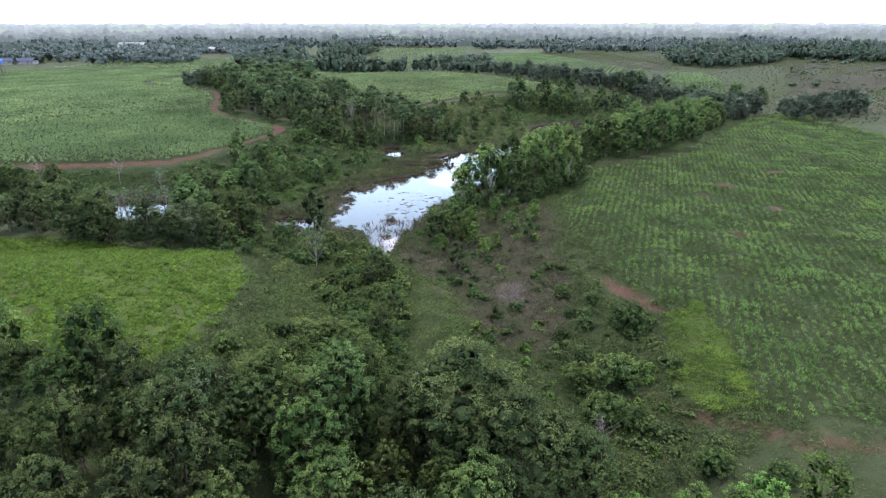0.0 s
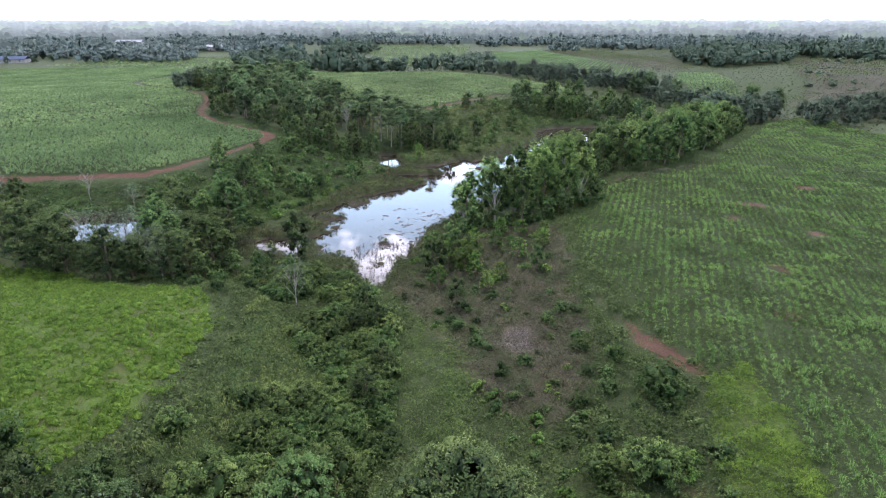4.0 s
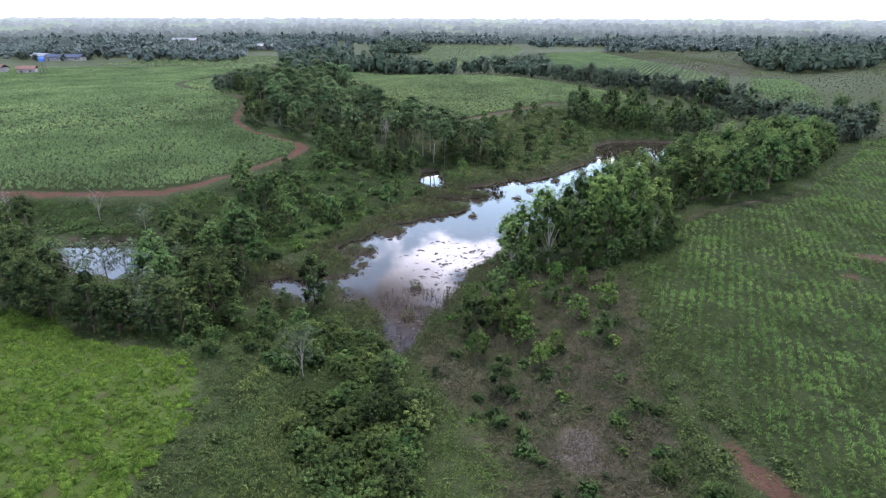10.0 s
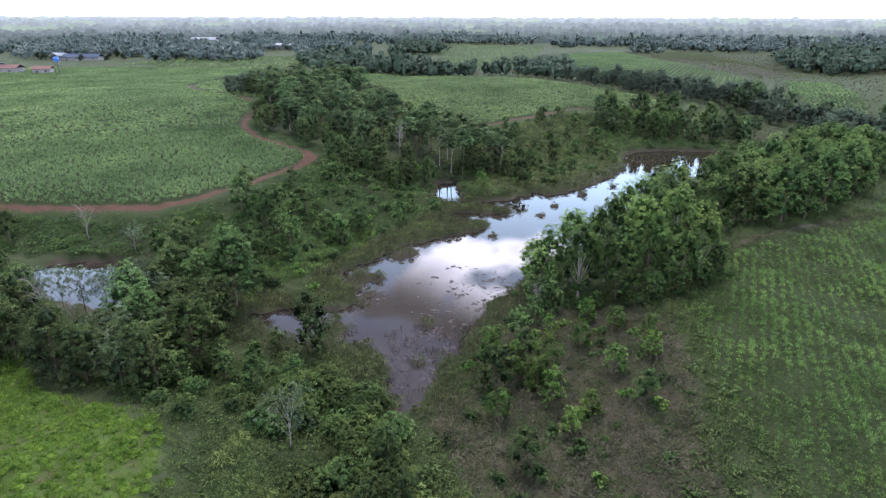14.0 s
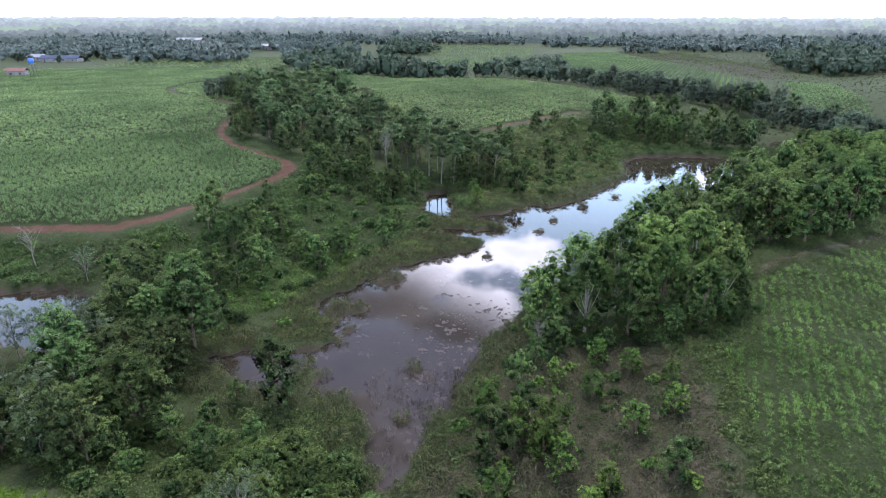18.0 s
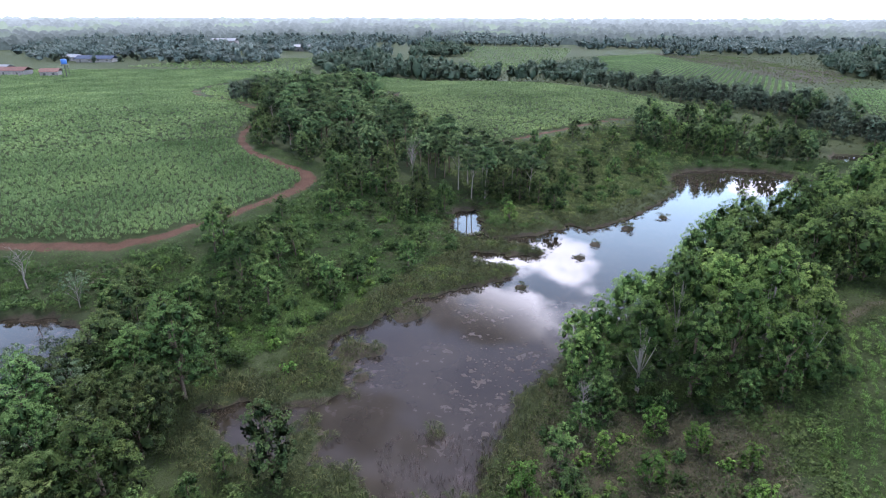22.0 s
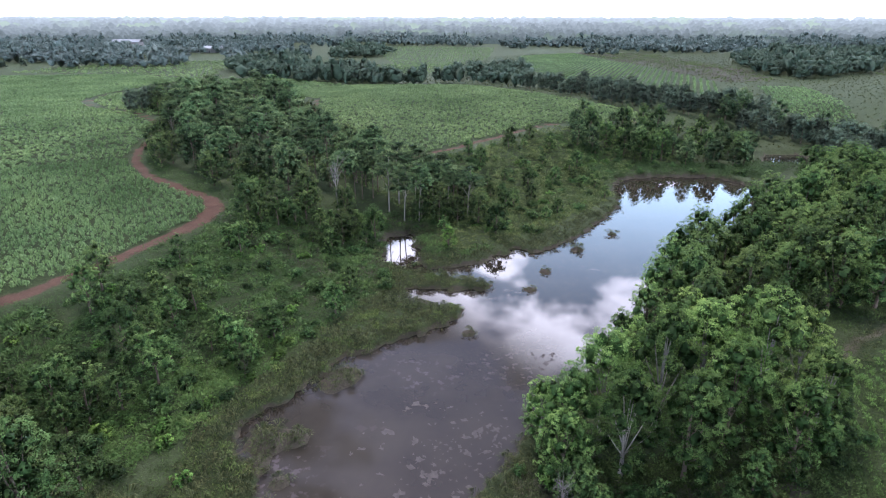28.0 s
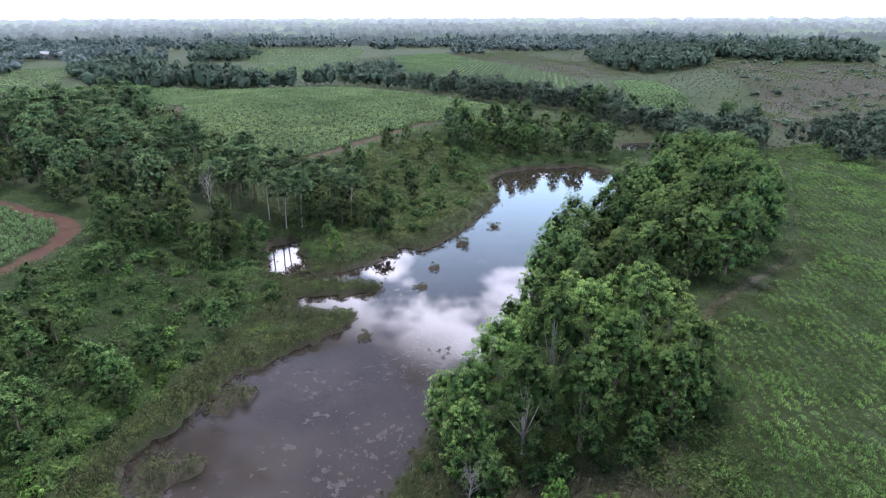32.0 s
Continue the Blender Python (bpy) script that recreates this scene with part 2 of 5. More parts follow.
def ground_mat():
    m, nt, b = mat_base("earth_and_grass", 0.92, 0.12)
    za, zb = nt.nodes.new("ShaderNodeAttribute"), nt.nodes.new("ShaderNodeAttribute")
    za.attribute_name, zb.attribute_name = "zone_a", "zone_b"
    sa, sb = nt.nodes.new("ShaderNodeSeparateColor"), nt.nodes.new("ShaderNodeSeparateColor")
    nt.links.new(za.outputs["Color"], sa.inputs[0])
    nt.links.new(zb.outputs["Color"], sb.inputs[0])
    big, mid, fine = noise_node(nt, 0.06, 4), noise_node(nt, 0.5, 5, 0.65), noise_node(nt, 4.5, 5, 0.7)

    def edge(mask):
        """A ragged edge for a soft mask."""
        ad = nt.nodes.new("ShaderNodeMath")
        ad.operation = "MULTIPLY_ADD"
        nt.links.new(mid, ad.inputs[0])
        ad.inputs[1].default_value = 0.9
        nt.links.new(mask, ad.inputs[2])
        mr = nt.nodes.new("ShaderNodeMapRange")
        mr.inputs["From Min"].default_value, mr.inputs["From Max"].default_value = 0.82, 1.06
        nt.links.new(ad.outputs[0], mr.inputs["Value"])
        return mr.outputs[0]

    grass = mixc(nt, big, ramp_node(nt, [(0.3, (0.028, 0.042, 0.018)), (0.7, (0.055, 0.078, 0.03))], mid),
                 ramp_node(nt, [(0.3, (0.036, 0.045, 0.02)), (0.7, (0.066, 0.078, 0.034))], fine))
    soil = ramp_node(nt, [(0.35, (0.022, 0.032, 0.012)), (0.65, (0.052, 0.07, 0.026))], fine)
    red = ramp_node(nt, [(0.3, (0.055, 0.034, 0.022)), (0.7, (0.118, 0.066, 0.044))], mixc(nt, 0.5, mid, fine))
    bright = ramp_node(nt, [(0.3, (0.075, 0.07, 0.034)), (0.5, (0.06, 0.095, 0.02)), (0.7, (0.085, 0.13, 0.024))], mid)
    heath = ramp_node(nt, [(0.3, (0.055, 0.052, 0.032)), (0.52, (0.095, 0.082, 0.056)), (0.7, (0.06, 0.085, 0.034))], mixc(nt, 0.5, mid, fine))
    fallow = ramp_node(nt, [(0.3, (0.042, 0.05, 0.028)), (0.5, (0.058, 0.056, 0.036)), (0.7, (0.08, 0.066, 0.05))], mixc(nt, 0.5, mid, big))
    mud = ramp_node(nt, [(0.3, (0.045, 0.038, 0.028)), (0.7, (0.085, 0.072, 0.05))], fine)
    c = mixc(nt, edge(sb.outputs[0]), grass, heath)
    c = mixc(nt, edge(sb.outputs[1]), c, fallow)
    c = mixc(nt, edge(sa.outputs[1]), c, soil)
    c = mixc(nt, edge(sa.outputs[2]), c, bright)
    c = mixc(nt, edge(sb.outputs[2]), c, mud)
    c = mixc(nt, edge(sa.outputs[0]), c, red)
    nt.links.new(c, b.inputs["Base Color"])
    bp = nt.nodes.new("ShaderNodeBump")
    bp.inputs["Strength"].default_value, bp.inputs["Distance"].default_value = 0.7, 0.25
    nt.links.new(fine, bp.inputs["Height"])
    nt.links.new(bp.outputs[0], b.inputs["Normal"])
    return m


def water_mat():
    m, nt, b = mat_base("brown_pond_water", 0.03, 0.5)
    b.inputs["IOR"].default_value = 1.45
    n1, n2 = noise_node(nt, 0.10, 4, 0.6), noise_node(nt, 1.0, 6, 0.6)
    col = ramp_node(nt, [(0.35, (0.020, 0.016, 0.011)), (0.65, (0.036, 0.030, 0.021))], n1)
    film = ramp_node(nt, [(0.555, (0, 0, 0)), (0.60, (1, 1, 1))], n2)
    gate = ramp_node(nt, [(0.50, (0, 0, 0)), (0.66, (0.6, 0.6, 0.6))], noise_node(nt, 0.07, 2))
    fac = mixc(nt, 1.0, film, gate, "MULTIPLY")
    nt.links.new(mixc(nt, fac, col, (0.085, 0.068, 0.066)), b.inputs["Base Color"])
    nt.links.new(ramp_node(nt, [(0, (0.025,) * 3), (1, (0.13,) * 3)], fac), b.inputs["Roughness"])
    bp = nt.nodes.new("ShaderNodeBump")
    bp.inputs["Strength"].default_value, bp.inputs["Distance"].default_value = 0.04, 0.02
    nt.links.new(noise_node(nt, 2.2, 3), bp.inputs["Height"])
    nt.links.new(bp.outputs[0], b.inputs["Normal"])
    return m


# ---- plan ----
# valley lines: x, y, half width of the floor
VALLEY = [(0, -60, 8), (1, 30, 8), (0, 62, 9), (-7, 88, 13), (-10, 112, 19), (-8, 135, 22), (5, 165, 24), (50, 205, 26), (100, 245, 22), (200, 300, 20), (420, 330, 20)]
BRANCH = [(-10, 105, 12), (-45, 108, 14), (-90, 104, 16), (-160, 95, 16), (-400, 60, 20)]
EAST_SHORE = [(-10.5, 88), (-9, 94.6), (-6.5, 100), (-4.4, 109), (-1.6, 117), (2, 123), (4.5, 129), (9, 133), (16, 141), (22, 150.5), (26, 160), (38, 172), (50, 184), (59, 199), (66, 214), (60, 223)]
WEST_SHORE = [(43.7, 222.8), (34.5, 219), (31, 209), (29.5, 196.5), (20, 182), (12.5, 173), (8.5, 170.5), (5, 171.8), (-2, 165), (-8.5, 163), (-10.9, 164), (-11.6, 167.5), (-10.6, 170.5), (-12.4, 173), (-12.2, 177), (-14, 180.5), (-15.2, 178), (-17.4, 178.5), (-18.6, 174), (-17.2, 170), (-18, 167), (-17, 164), (-11, 160.5), (-0.5, 158.2),
              (1, 155.6), (-6.6, 155.2), (-12.2, 155.4), (-12.4, 152.4), (-8.9, 150.5), (-4.1, 148.6), (-5.6, 145), (-11.3, 141), (-16, 137.4), (-19.6, 135.2), (-20.8, 131), (-22.3, 128.3), (-27.2, 122.8), (-25.4, 118.8), (-22.2, 115.5),
              (-20.9, 112.2), (-25, 109.8), (-29.4, 108.6), (-31.5, 109.8), (-35, 107.8), (-32.4, 105), (-27.4, 101.6), (-24.6, 102.6), (-24.3, 106), (-22.6, 107.4), (-21, 105.6), (-21.2, 102.2), (-16.8, 101.4), (-14.2, 97.4)]
POND = EAST_SHORE + WEST_SHORE
WEST_POND = [(-110, 104), (-90, 109), (-80, 114), (-73, 121), (-66, 123), (-57, 120), (-50, 112), (-52, 106), (-60, 108), (-75, 108), (-95, 102)]
FAR_POND = [(78, 236), (86, 250), (95, 250), (98, 243), (88, 236)]
ISLETS = [(-23, 121.2, 2.2), (-20.6, 121.6, 1.5), (-23.5, 117.6, 1.6), (-17.6, 132.2, 2.0), (-18.7, 130.4, 1.4), (-10.5, 98.5, 0.9), (-10.6, 107.6, 1.0), (-5.2, 104, 0.9), (-22.4, 105.4, 1.5), (6, 155.7, 1.0), (9.1, 162.2, 1.0), (16, 172, 1.2), (24, 180, 0.9), (-3.4, 142.4, 0.9), (-20.4, 115.9, 0.9)]
ROAD_WEST = [(-190, 130), (-120, 133), (-96, 134), (-83, 135), (-66, 137), (-58.6, 141), (-54, 150), (-50, 159.5), (-47.8, 168), (-47.8, 174), (-51, 179.5), (-58.5, 185), (-70, 194), (-77, 203), (-81.5, 213), (-85, 229), (-92, 246), (-106, 262), (-131, 279), (-146, 298), (-154, 327), (-155, 356), (-148, 400)]
ROAD_HILL = [(-58, 300), (-54, 278), (-50, 257), (-38, 234), (-25, 216), (-18, 213.5), (-11.8, 218), (3, 234), (21.6, 254.5), (48, 262.5), (57, 266), (66, 266)]
TRACK = [(20, 108), (19.2, 97), (18.3, 89), (19.1, 81), (19.6, 76), (21.3, 69.2), (23.6, 63), (24.8, 60.5)]
PASTURE_PATH = [(-27.8, 79.5), (-26, 76), (-25.8, 72), (-25.6, 66), (-26.3, 60), (-27, 55)]
LIME = [(20.5, 46), (24.5, 60), (29, 61), (28.8, 52), (26.8, 42), (22.5, 42)]
FIELD_PATH = [(16.5, 103), (19.5, 110), (24.3, 116), (28, 122), (31.5, 126.8), (40, 132.5), (54, 140), (62, 146)]
LANDING = [(33, 128), (42, 134), (52, 140)]
LOW_TRACK = [(18, 46), (24, 40), (28, 36.5), (40, 34), (70, 32)]
CANE_WEST = [(-300, 130), (-190, 130), (-120, 133), (-83, 135), (-66, 137), (-58.6, 141), (-54, 150), (-50, 159.5), (-47.8, 168), (-47.8, 174), (-51, 179.5), (-58.5, 185), (-70, 194), (-77, 203), (-81.5, 213), (-85, 229), (-92, 246), (-106, 262), (-131, 279), (-146, 298), (-154, 327), (-155, 356), (-148, 400), (-200, 430), (-330, 400), (-420, 330)]
CANE_HILL = [(-58, 300), (-54, 278), (-50, 257), (-38, 234), (-25, 216), (-18, 213.5), (-11.8, 218), (3, 234), (21.6, 254.5), (48, 262.5), (57, 266), (58, 272), (52, 284), (40, 300), (20, 324), (0, 347), (-26, 355), (-55, 362), (-74, 352), (-68, 312)]
CANE_BACK = [(-150, 405), (-140, 360), (-100, 340), (-75, 352), (-60, 364), (-90, 400)]
FIELD_EAST = [(21.5, 100), (22.6, 112), (29.5, 122.5), (38, 131.5), (58, 142.5), (80, 168), (95, 188), (106, 206), (118, 228), (128, 216), (122, 192), (124, 172), (128, 156), (140, 130), (140, 60), (120, 34), (40, 36), (28, 40), (23.5, 48), (24, 58), (25, 64), (22.5, 72), (21, 82), (20.5, 92)]
PASTURE = [(-74, 97), (-57, 94.5), (-46, 84.5), (-35, 83), (-28, 78), (-25.8, 71), (-25.2, 60), (-25.6, 53), (-29, 45), (-60, 42), (-100, 60), (-110, 92)]
HEATH = [(-8, 89), (-4, 100), (1, 116), (18, 114), (19.5, 100), (17, 86), (17, 72), (14, 60), (8, 57), (3, 64), (-2, 76)]
FALLOW = [(106, 675), (169, 647), (164, 430), (151, 378), (123, 377), (112, 520)]
FALLOW_EAST = [(150, 294), (150, 280), (134, 205), (170, 190), (300, 240), (420, 400), (300, 520), (230, 425), (190, 330), (165, 300)]
STRIPES = [(48, 607), (103, 656), (110, 520), (121, 378), (97, 312), (76, 372), (49, 399), (36, 469)]
STRIPES_LOW = [(120, 318), (134, 361), (154, 357), (146, 310), (136, 284), (126, 262), (113, 274)]
BACK_STRIP = [(-115, 489), (-72, 505), (-8, 520), (0, 470), (-26, 428), (-41, 432), (-82, 427)]
CANE_LEFT = [(-277, 435), (-251, 513), (-175, 543), (-154, 471), (-148, 405), (-200, 430)]
BACK_FIELDS = [(-90, 755), (-66, 577), (-43, 468), (-12, 478), (18, 560), (35, 760)]

rng = np.random.default_rng(7)


def smooth(a, b, x):
    t = np.clip((x - a) / (b - a), 0, 1)
    return t * t * (3 - 2 * t)


def line_dist(P, line):
    """Distance to a polyline, less its half width where given."""
    best = np.full(len(P), 1e9)
    for a, b in zip(line[:-1], line[1:]):
        p, q = np.array(a[:2], float), np.array(b[:2], float)
        e = q - p
        t = np.clip(((P - p) @ e) / (e @ e), 0, 1)
        d = np.hypot(*(P - p - t[:, None] * e).T)
        if len(a) > 2:
            d = d - (a[2] + t * (b[2] - a[2]))
        best = np.minimum(best, d)
    return best


def poly_dist(P, poly):
    """Signed distance to a closed outline, negative inside."""
    d = line_dist(P, list(poly) + [poly[0]])
    return np.where(inside(P, poly), -d, d)


def inside(P, poly):
    x, y = P[:, 0], P[:, 1]
    c = np.zeros(len(P), bool)
    for (x0, y0), (x1, y1) in zip(poly, list(poly[1:]) + [poly[0]]):
        if y0 == y1:
            continue
        c ^= ((y0 > y) != (y1 > y)) & (x < (x1 - x0) * (y - y0) / (y1 - y0) + x0)
    return c


_ph = rng.uniform(0, 6.28, (24, 3))


def wob(P, wave, seed=0):
    """Cheap smooth noise of about -1 to 1 with that wave length."""
    v = np.zeros(len(P))
    for i in range(6):
        a, b, c = _ph[(i + seed * 5) % 24]
        k = 6.28 / wave * (0.6 + 0.25 * i)
        v += np.sin(k * (P[:, 0] * math.cos(a) + P[:, 1] * math.sin(a)) + b + c)
    return v / 3.2


def bump(P, x, y, r, h):
    return h * np.exp(-((P[:, 0] - x) ** 2 + (P[:, 1] - y) ** 2) / (r * r))


def near_box(P, box):
    return (P[:, 0] > box[0]) & (P[:, 0] < box[1]) & (P[:, 1] > box[2]) & (P[:, 1] < box[3])


def water_dist(P):
    """Signed distance to open water, negative in it."""
    d = np.full(len(P), 50.0)
    for poly in (POND, WEST_POND, FAR_POND):
        q = np.array(poly)
        k = near_box(P, (q[:, 0].min() - 40, q[:, 0].max() + 40, q[:, 1].min() - 40, q[:, 1].max() + 40))
        if k.any():
            d[k] = np.minimum(d[k], poly_dist(P[k], poly))
    return d + 0.55 * wob(P, 6, 1) + 0.55 * wob(P, 2.6, 2)


def height(P):
    P = np.asarray(P, float).reshape(-1, 2)
    d = np.minimum(line_dist(P, VALLEY), line_dist(P, BRANCH))
    z = 0.5 + 5.2 * smooth(-2, 24, d)
    z += bump(P, -140, 235, 80, 3.5) + bump(P, 5, 310, 70, 3.5) + bump(P, -60, 300, 70, 1.0) + bump(P, 170, 440, 120, 3.0)
    far = smooth(380, 900, np.hypot(P[:, 0], P[:, 1]))
    z += far * 2.0 * wob(P, 700, 0)
    z += (1 - far) * (0.16 * wob(P, 9, 3) + 0.10 * wob(P, 3.3, 1))
    w = water_dist(P)
    for x, y, r in ISLETS:
        w = np.maximum(w, (r - np.hypot(P[:, 0] - x, P[:, 1] - y)) * 0.9)
    z = -0.9 + (np.maximum(z, 0.22) + 0.9) * smooth(-1.3, 0.9, w)
    return z


def mesh_from(name, V, F, mat, smooth_shade=False, normals=None, tone=None):
    """V: n x 3, F: m x 3 or m x 4."""
    V, F = np.asarray(V, np.float32), np.asarray(F, np.int32)
    me = bpy.data.meshes.new(name)
    k = F.shape[1]
    me.vertices.add(len(V))
    me.vertices.foreach_set("co", V.ravel())
    me.loops.add(F.size)
    me.loops.foreach_set("vertex_index", F.ravel())
    me.polygons.add(len(F))
    me.polygons.foreach_set("loop_start", np.arange(0, F.size, k, dtype=np.int32))
    me.polygons.foreach_set("loop_total", np.full(len(F), k, np.int32))
    me.polygons.foreach_set("use_smooth", np.full(len(F), smooth_shade))
    me.update(calc_edges=True)
    if normals is not None:
        me.polygons.foreach_set("use_smooth", np.full(len(F), True))
        me.normals_split_custom_set_from_vertices(normals.tolist())
    if tone is not None:
        me.attributes.new("tone", "FLOAT", "POINT").data.foreach_set("value", np.asarray(tone, np.float32))
    me.materials.append(mat)
    return me


def part(name, data, parent, label=""):
    ob = new(name, data)
    ob.parent = parent
    return tagged(ob, label)


def thing(name, label, category, group=""):
    return tagged(new(name), label, category, group)


def join(pieces):
    """Join (V, F) pieces."""
    Vs, Fs, n = [], [], 0
    for V, F in pieces:
        Vs.append(V)
        Fs.append(np.asarray(F) + n)
        n += len(V)
    return np.concatenate(Vs), np.concatenate(Fs)


def tube(points, radii, sides=6):
    pts = np.array(points, float)
    V, F = [], []
    for i, p in enumerate(pts):
        d = pts[min(i + 1, len(pts) - 1)] - pts[max(i - 1, 0)]
        d /= np.linalg.norm(d) + 1e-9
        a = np.cross(d, (0.3, 0.9, 0.2))
        a /= np.linalg.norm(a) + 1e-9
        b = np.cross(d, a)
        for s in range(sides):
            t = 6.2832 * s / sides
            V.append(p + radii[i] * (math.cos(t) * a + math.sin(t) * b))
    for i in range(len(pts) - 1):
        for s in range(sides):
            q, r = i * sides + s, i * sides + (s + 1) % sides
            F += [(q, r, r + sides), (q, r + sides, q + sides)]
    return np.array(V), np.array(F)


def ico(level=1):
    bm = bmesh.new()
    bmesh.ops.create_icosphere(bm, subdivisions=level, radius=1)
    V = np.array([v.co[:] for v in bm.verts])
    F = np.array([[v.index for v in f.verts] for f in bm.faces])
    bm.free()
    return V, F


ICO1 = ico(1)


def crown_heads(style, h, w, r, count):
    """The rounded heads of foliage that make up a crown: (centre, radii)."""
    H = []
    if style == "full":                         # a dome of heads, leafy almost to the ground
        for i in range(count):
            u = (i + r.uniform(0.15, 0.85)) / count
            a = i * 2.4 + r.uniform(-0.5, 0.5)
            edge = math.sqrt(max(0.03, 1 - (max(0, u - 0.25) / 0.80) ** 2)) * r.uniform(0.75, 1.08)
            s = w * r.uniform(0.16, 0.25)
            H.append(((math.cos(a) * edge * w * 0.34, math.sin(a) * edge * w * 0.34, h * (0.17 + 0.68 * u)), (s, s, s * r.uniform(0.85, 1.25))))
    elif style == "plume":                      # steep heads standing side by side on forked limbs
        for i in range(count):
            a, q = i * 2.4 + r.uniform(-0.4, 0.4), math.sqrt((i + 0.4) / count)
            top = h * (1.0 - 0.34 * q * q) * r.uniform(0.88, 1.03)
            s = w * r.uniform(0.15, 0.22)
            H.append(((math.cos(a) * q * w * 0.38, math.sin(a) * q * w * 0.38, top - s * 1.3), (s, s, s * r.uniform(1.2, 1.6))))
            if q > 0.55:
                H.append(((math.cos(a + 0.4) * q * w * 0.42, math.sin(a + 0.4) * q * w * 0.42, top * r.uniform(0.3, 0.52)), (s, s, s * 1.15)))
    elif style == "broad":                      # a wide umbrella
        for i in range(count):
            a, q = i * 2.4 + r.uniform(-0.5, 0.5), math.sqrt((i + 0.3) / count)
            s = w * r.uniform(0.13, 0.2)
            H.append(((math.cos(a) * q * w * 0.42, math.sin(a) * q * w * 0.42, h * (0.9 - 0.3 * q * q) - r.uniform(0, 0.14) * h), (s, s, s * r.uniform(0.55, 0.8))))
    elif style == "tall":                       # bare stem below, flat layers above
        for i in range(count):
            a, q = i * 2.4 + r.uniform(-0.5, 0.5), math.sqrt((i + 0.2) / count)
            s = w * r.uniform(0.15, 0.24)
            H.append(((math.cos(a) * q * w * 0.38, math.sin(a) * q * w * 0.38, h * (0.93 - 0.3 * q - r.uniform(0, 0.1))), (s, s, s * r.uniform(0.4, 0.6))))
    return H


def foliage(heads, clumps, per, size, r, rho=0.42, core=0.5, thin=0.55, inner=0.0, dense=7, rough=1.0):
    """Leaves in clumps over the heads, round hearts of inner foliage toned dark as shade: vertices, triangles, normals,
    tones.
    """
    C = np.array([q[0] for q in heads], float)
    R = np.array([q[1] for q in heads], float)
    area = R[:, 0] * R[:, 1] + R[:, 0] * R[:, 2]
    m = clumps * 4
    k = r.choice(len(heads), m, p=area / area.sum())
    d = r.normal(size=(m, 3)) + (0, 0, 0.45)
    d /= np.linalg.norm(d, axis=1)[:, None]
    q = C[k] + d * R[k] * r.uniform(0.86, 1.06, m)[:, None]
    hid = ((((q[:, None] - C[None]) / R[None]) ** 2).sum(2) < 0.62).any(1) | (d[:, 2] < -0.62)
    # clumps keep their distance from one another
    keep, gap = [], rho * 0.95
    for i in np.where(~hid)[0]:
        if len(keep) >= clumps:
            break
        if not keep or (((q[keep] - q[i]) ** 2).sum(1) > gap * gap).all():
            keep.append(i)
    k, d, q = k[keep], d[keep], q[keep]
    m = len(keep)
    out = d + (0, 0, 0.55)
    out /= np.linalg.norm(out, axis=1)[:, None]
    n = m * per
    t = np.repeat(np.arange(m), per)
    e = out[t] * 0.75 + 0.62 * r.normal(size=(n, 3))
    e /= np.linalg.norm(e, axis=1)[:, None]
    grow = (rho * r.uniform(0.65, 1.25, m))[t][:, None]
    p = q[t] + e * grow * r.uniform(0.55, 1.1, n)[:, None] * (1, 1, 0.8)
    nrm = e * 0.8 + 0.55 * r.normal(size=(n, 3)) + (0, 0, 0.35)
    nrm /= np.linalg.norm(nrm, axis=1)[:, None]
    a = np.cross(nrm, r.normal(size=(n, 3)))
    a /= np.linalg.norm(a, axis=1)[:, None] + 1e-9
    b = np.cross(nrm, a)
    s = size * r.uniform(0.6, 1.35, n)[:, None]
    V = np.empty((n, 4, 3))
    V[:, 0], V[:, 1] = p - a * s * 0.5, p + b * s * 0.5 * thin + nrm * s * 0.08
    V[:, 2], V[:, 3] = p + a * s * 0.5 - nrm * s * 0.12, p - b * s * 0.5 * thin + nrm * s * 0.08
    i = np.arange(n)[:, None] * 4
    F = np.concatenate([i + (0, 2, 1), i + (0, 3, 2)])
    soft = e * 0.32 + out[t] * 0.55 + nrm * 0.36
    soft /= np.linalg.norm(soft, axis=1)[:, None]
    head_tone, clump_tone = r.uniform(0, 1, len(heads)), r.uniform(0, 1, m)
    shade = np.clip(0.52 + 0.44 * (head_tone[k][t] - 0.5) + 0.26 * (clump_tone[t] - 0.5) + 0.36 * (r.uniform(0, 1, n) - 0.5), 0, 1)
    V, soft, shade = V.reshape(-1, 3), np.repeat(soft, 4, axis=0), np.repeat(shade, 4)
    if core:                                    # inner leaves round a small heart, the crown's inner shade put into their tone
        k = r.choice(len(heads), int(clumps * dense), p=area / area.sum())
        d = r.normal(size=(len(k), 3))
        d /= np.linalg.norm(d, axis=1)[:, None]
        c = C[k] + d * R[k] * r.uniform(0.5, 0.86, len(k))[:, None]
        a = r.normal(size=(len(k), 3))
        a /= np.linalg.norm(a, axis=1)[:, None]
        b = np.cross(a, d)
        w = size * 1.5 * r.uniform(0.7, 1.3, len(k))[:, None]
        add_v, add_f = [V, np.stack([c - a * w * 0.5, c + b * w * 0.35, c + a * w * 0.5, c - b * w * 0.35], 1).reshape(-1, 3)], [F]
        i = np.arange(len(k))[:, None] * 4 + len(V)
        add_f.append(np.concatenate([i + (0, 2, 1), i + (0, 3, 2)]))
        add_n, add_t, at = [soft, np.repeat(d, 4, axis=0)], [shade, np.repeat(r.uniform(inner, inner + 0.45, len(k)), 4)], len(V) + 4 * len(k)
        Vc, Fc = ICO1
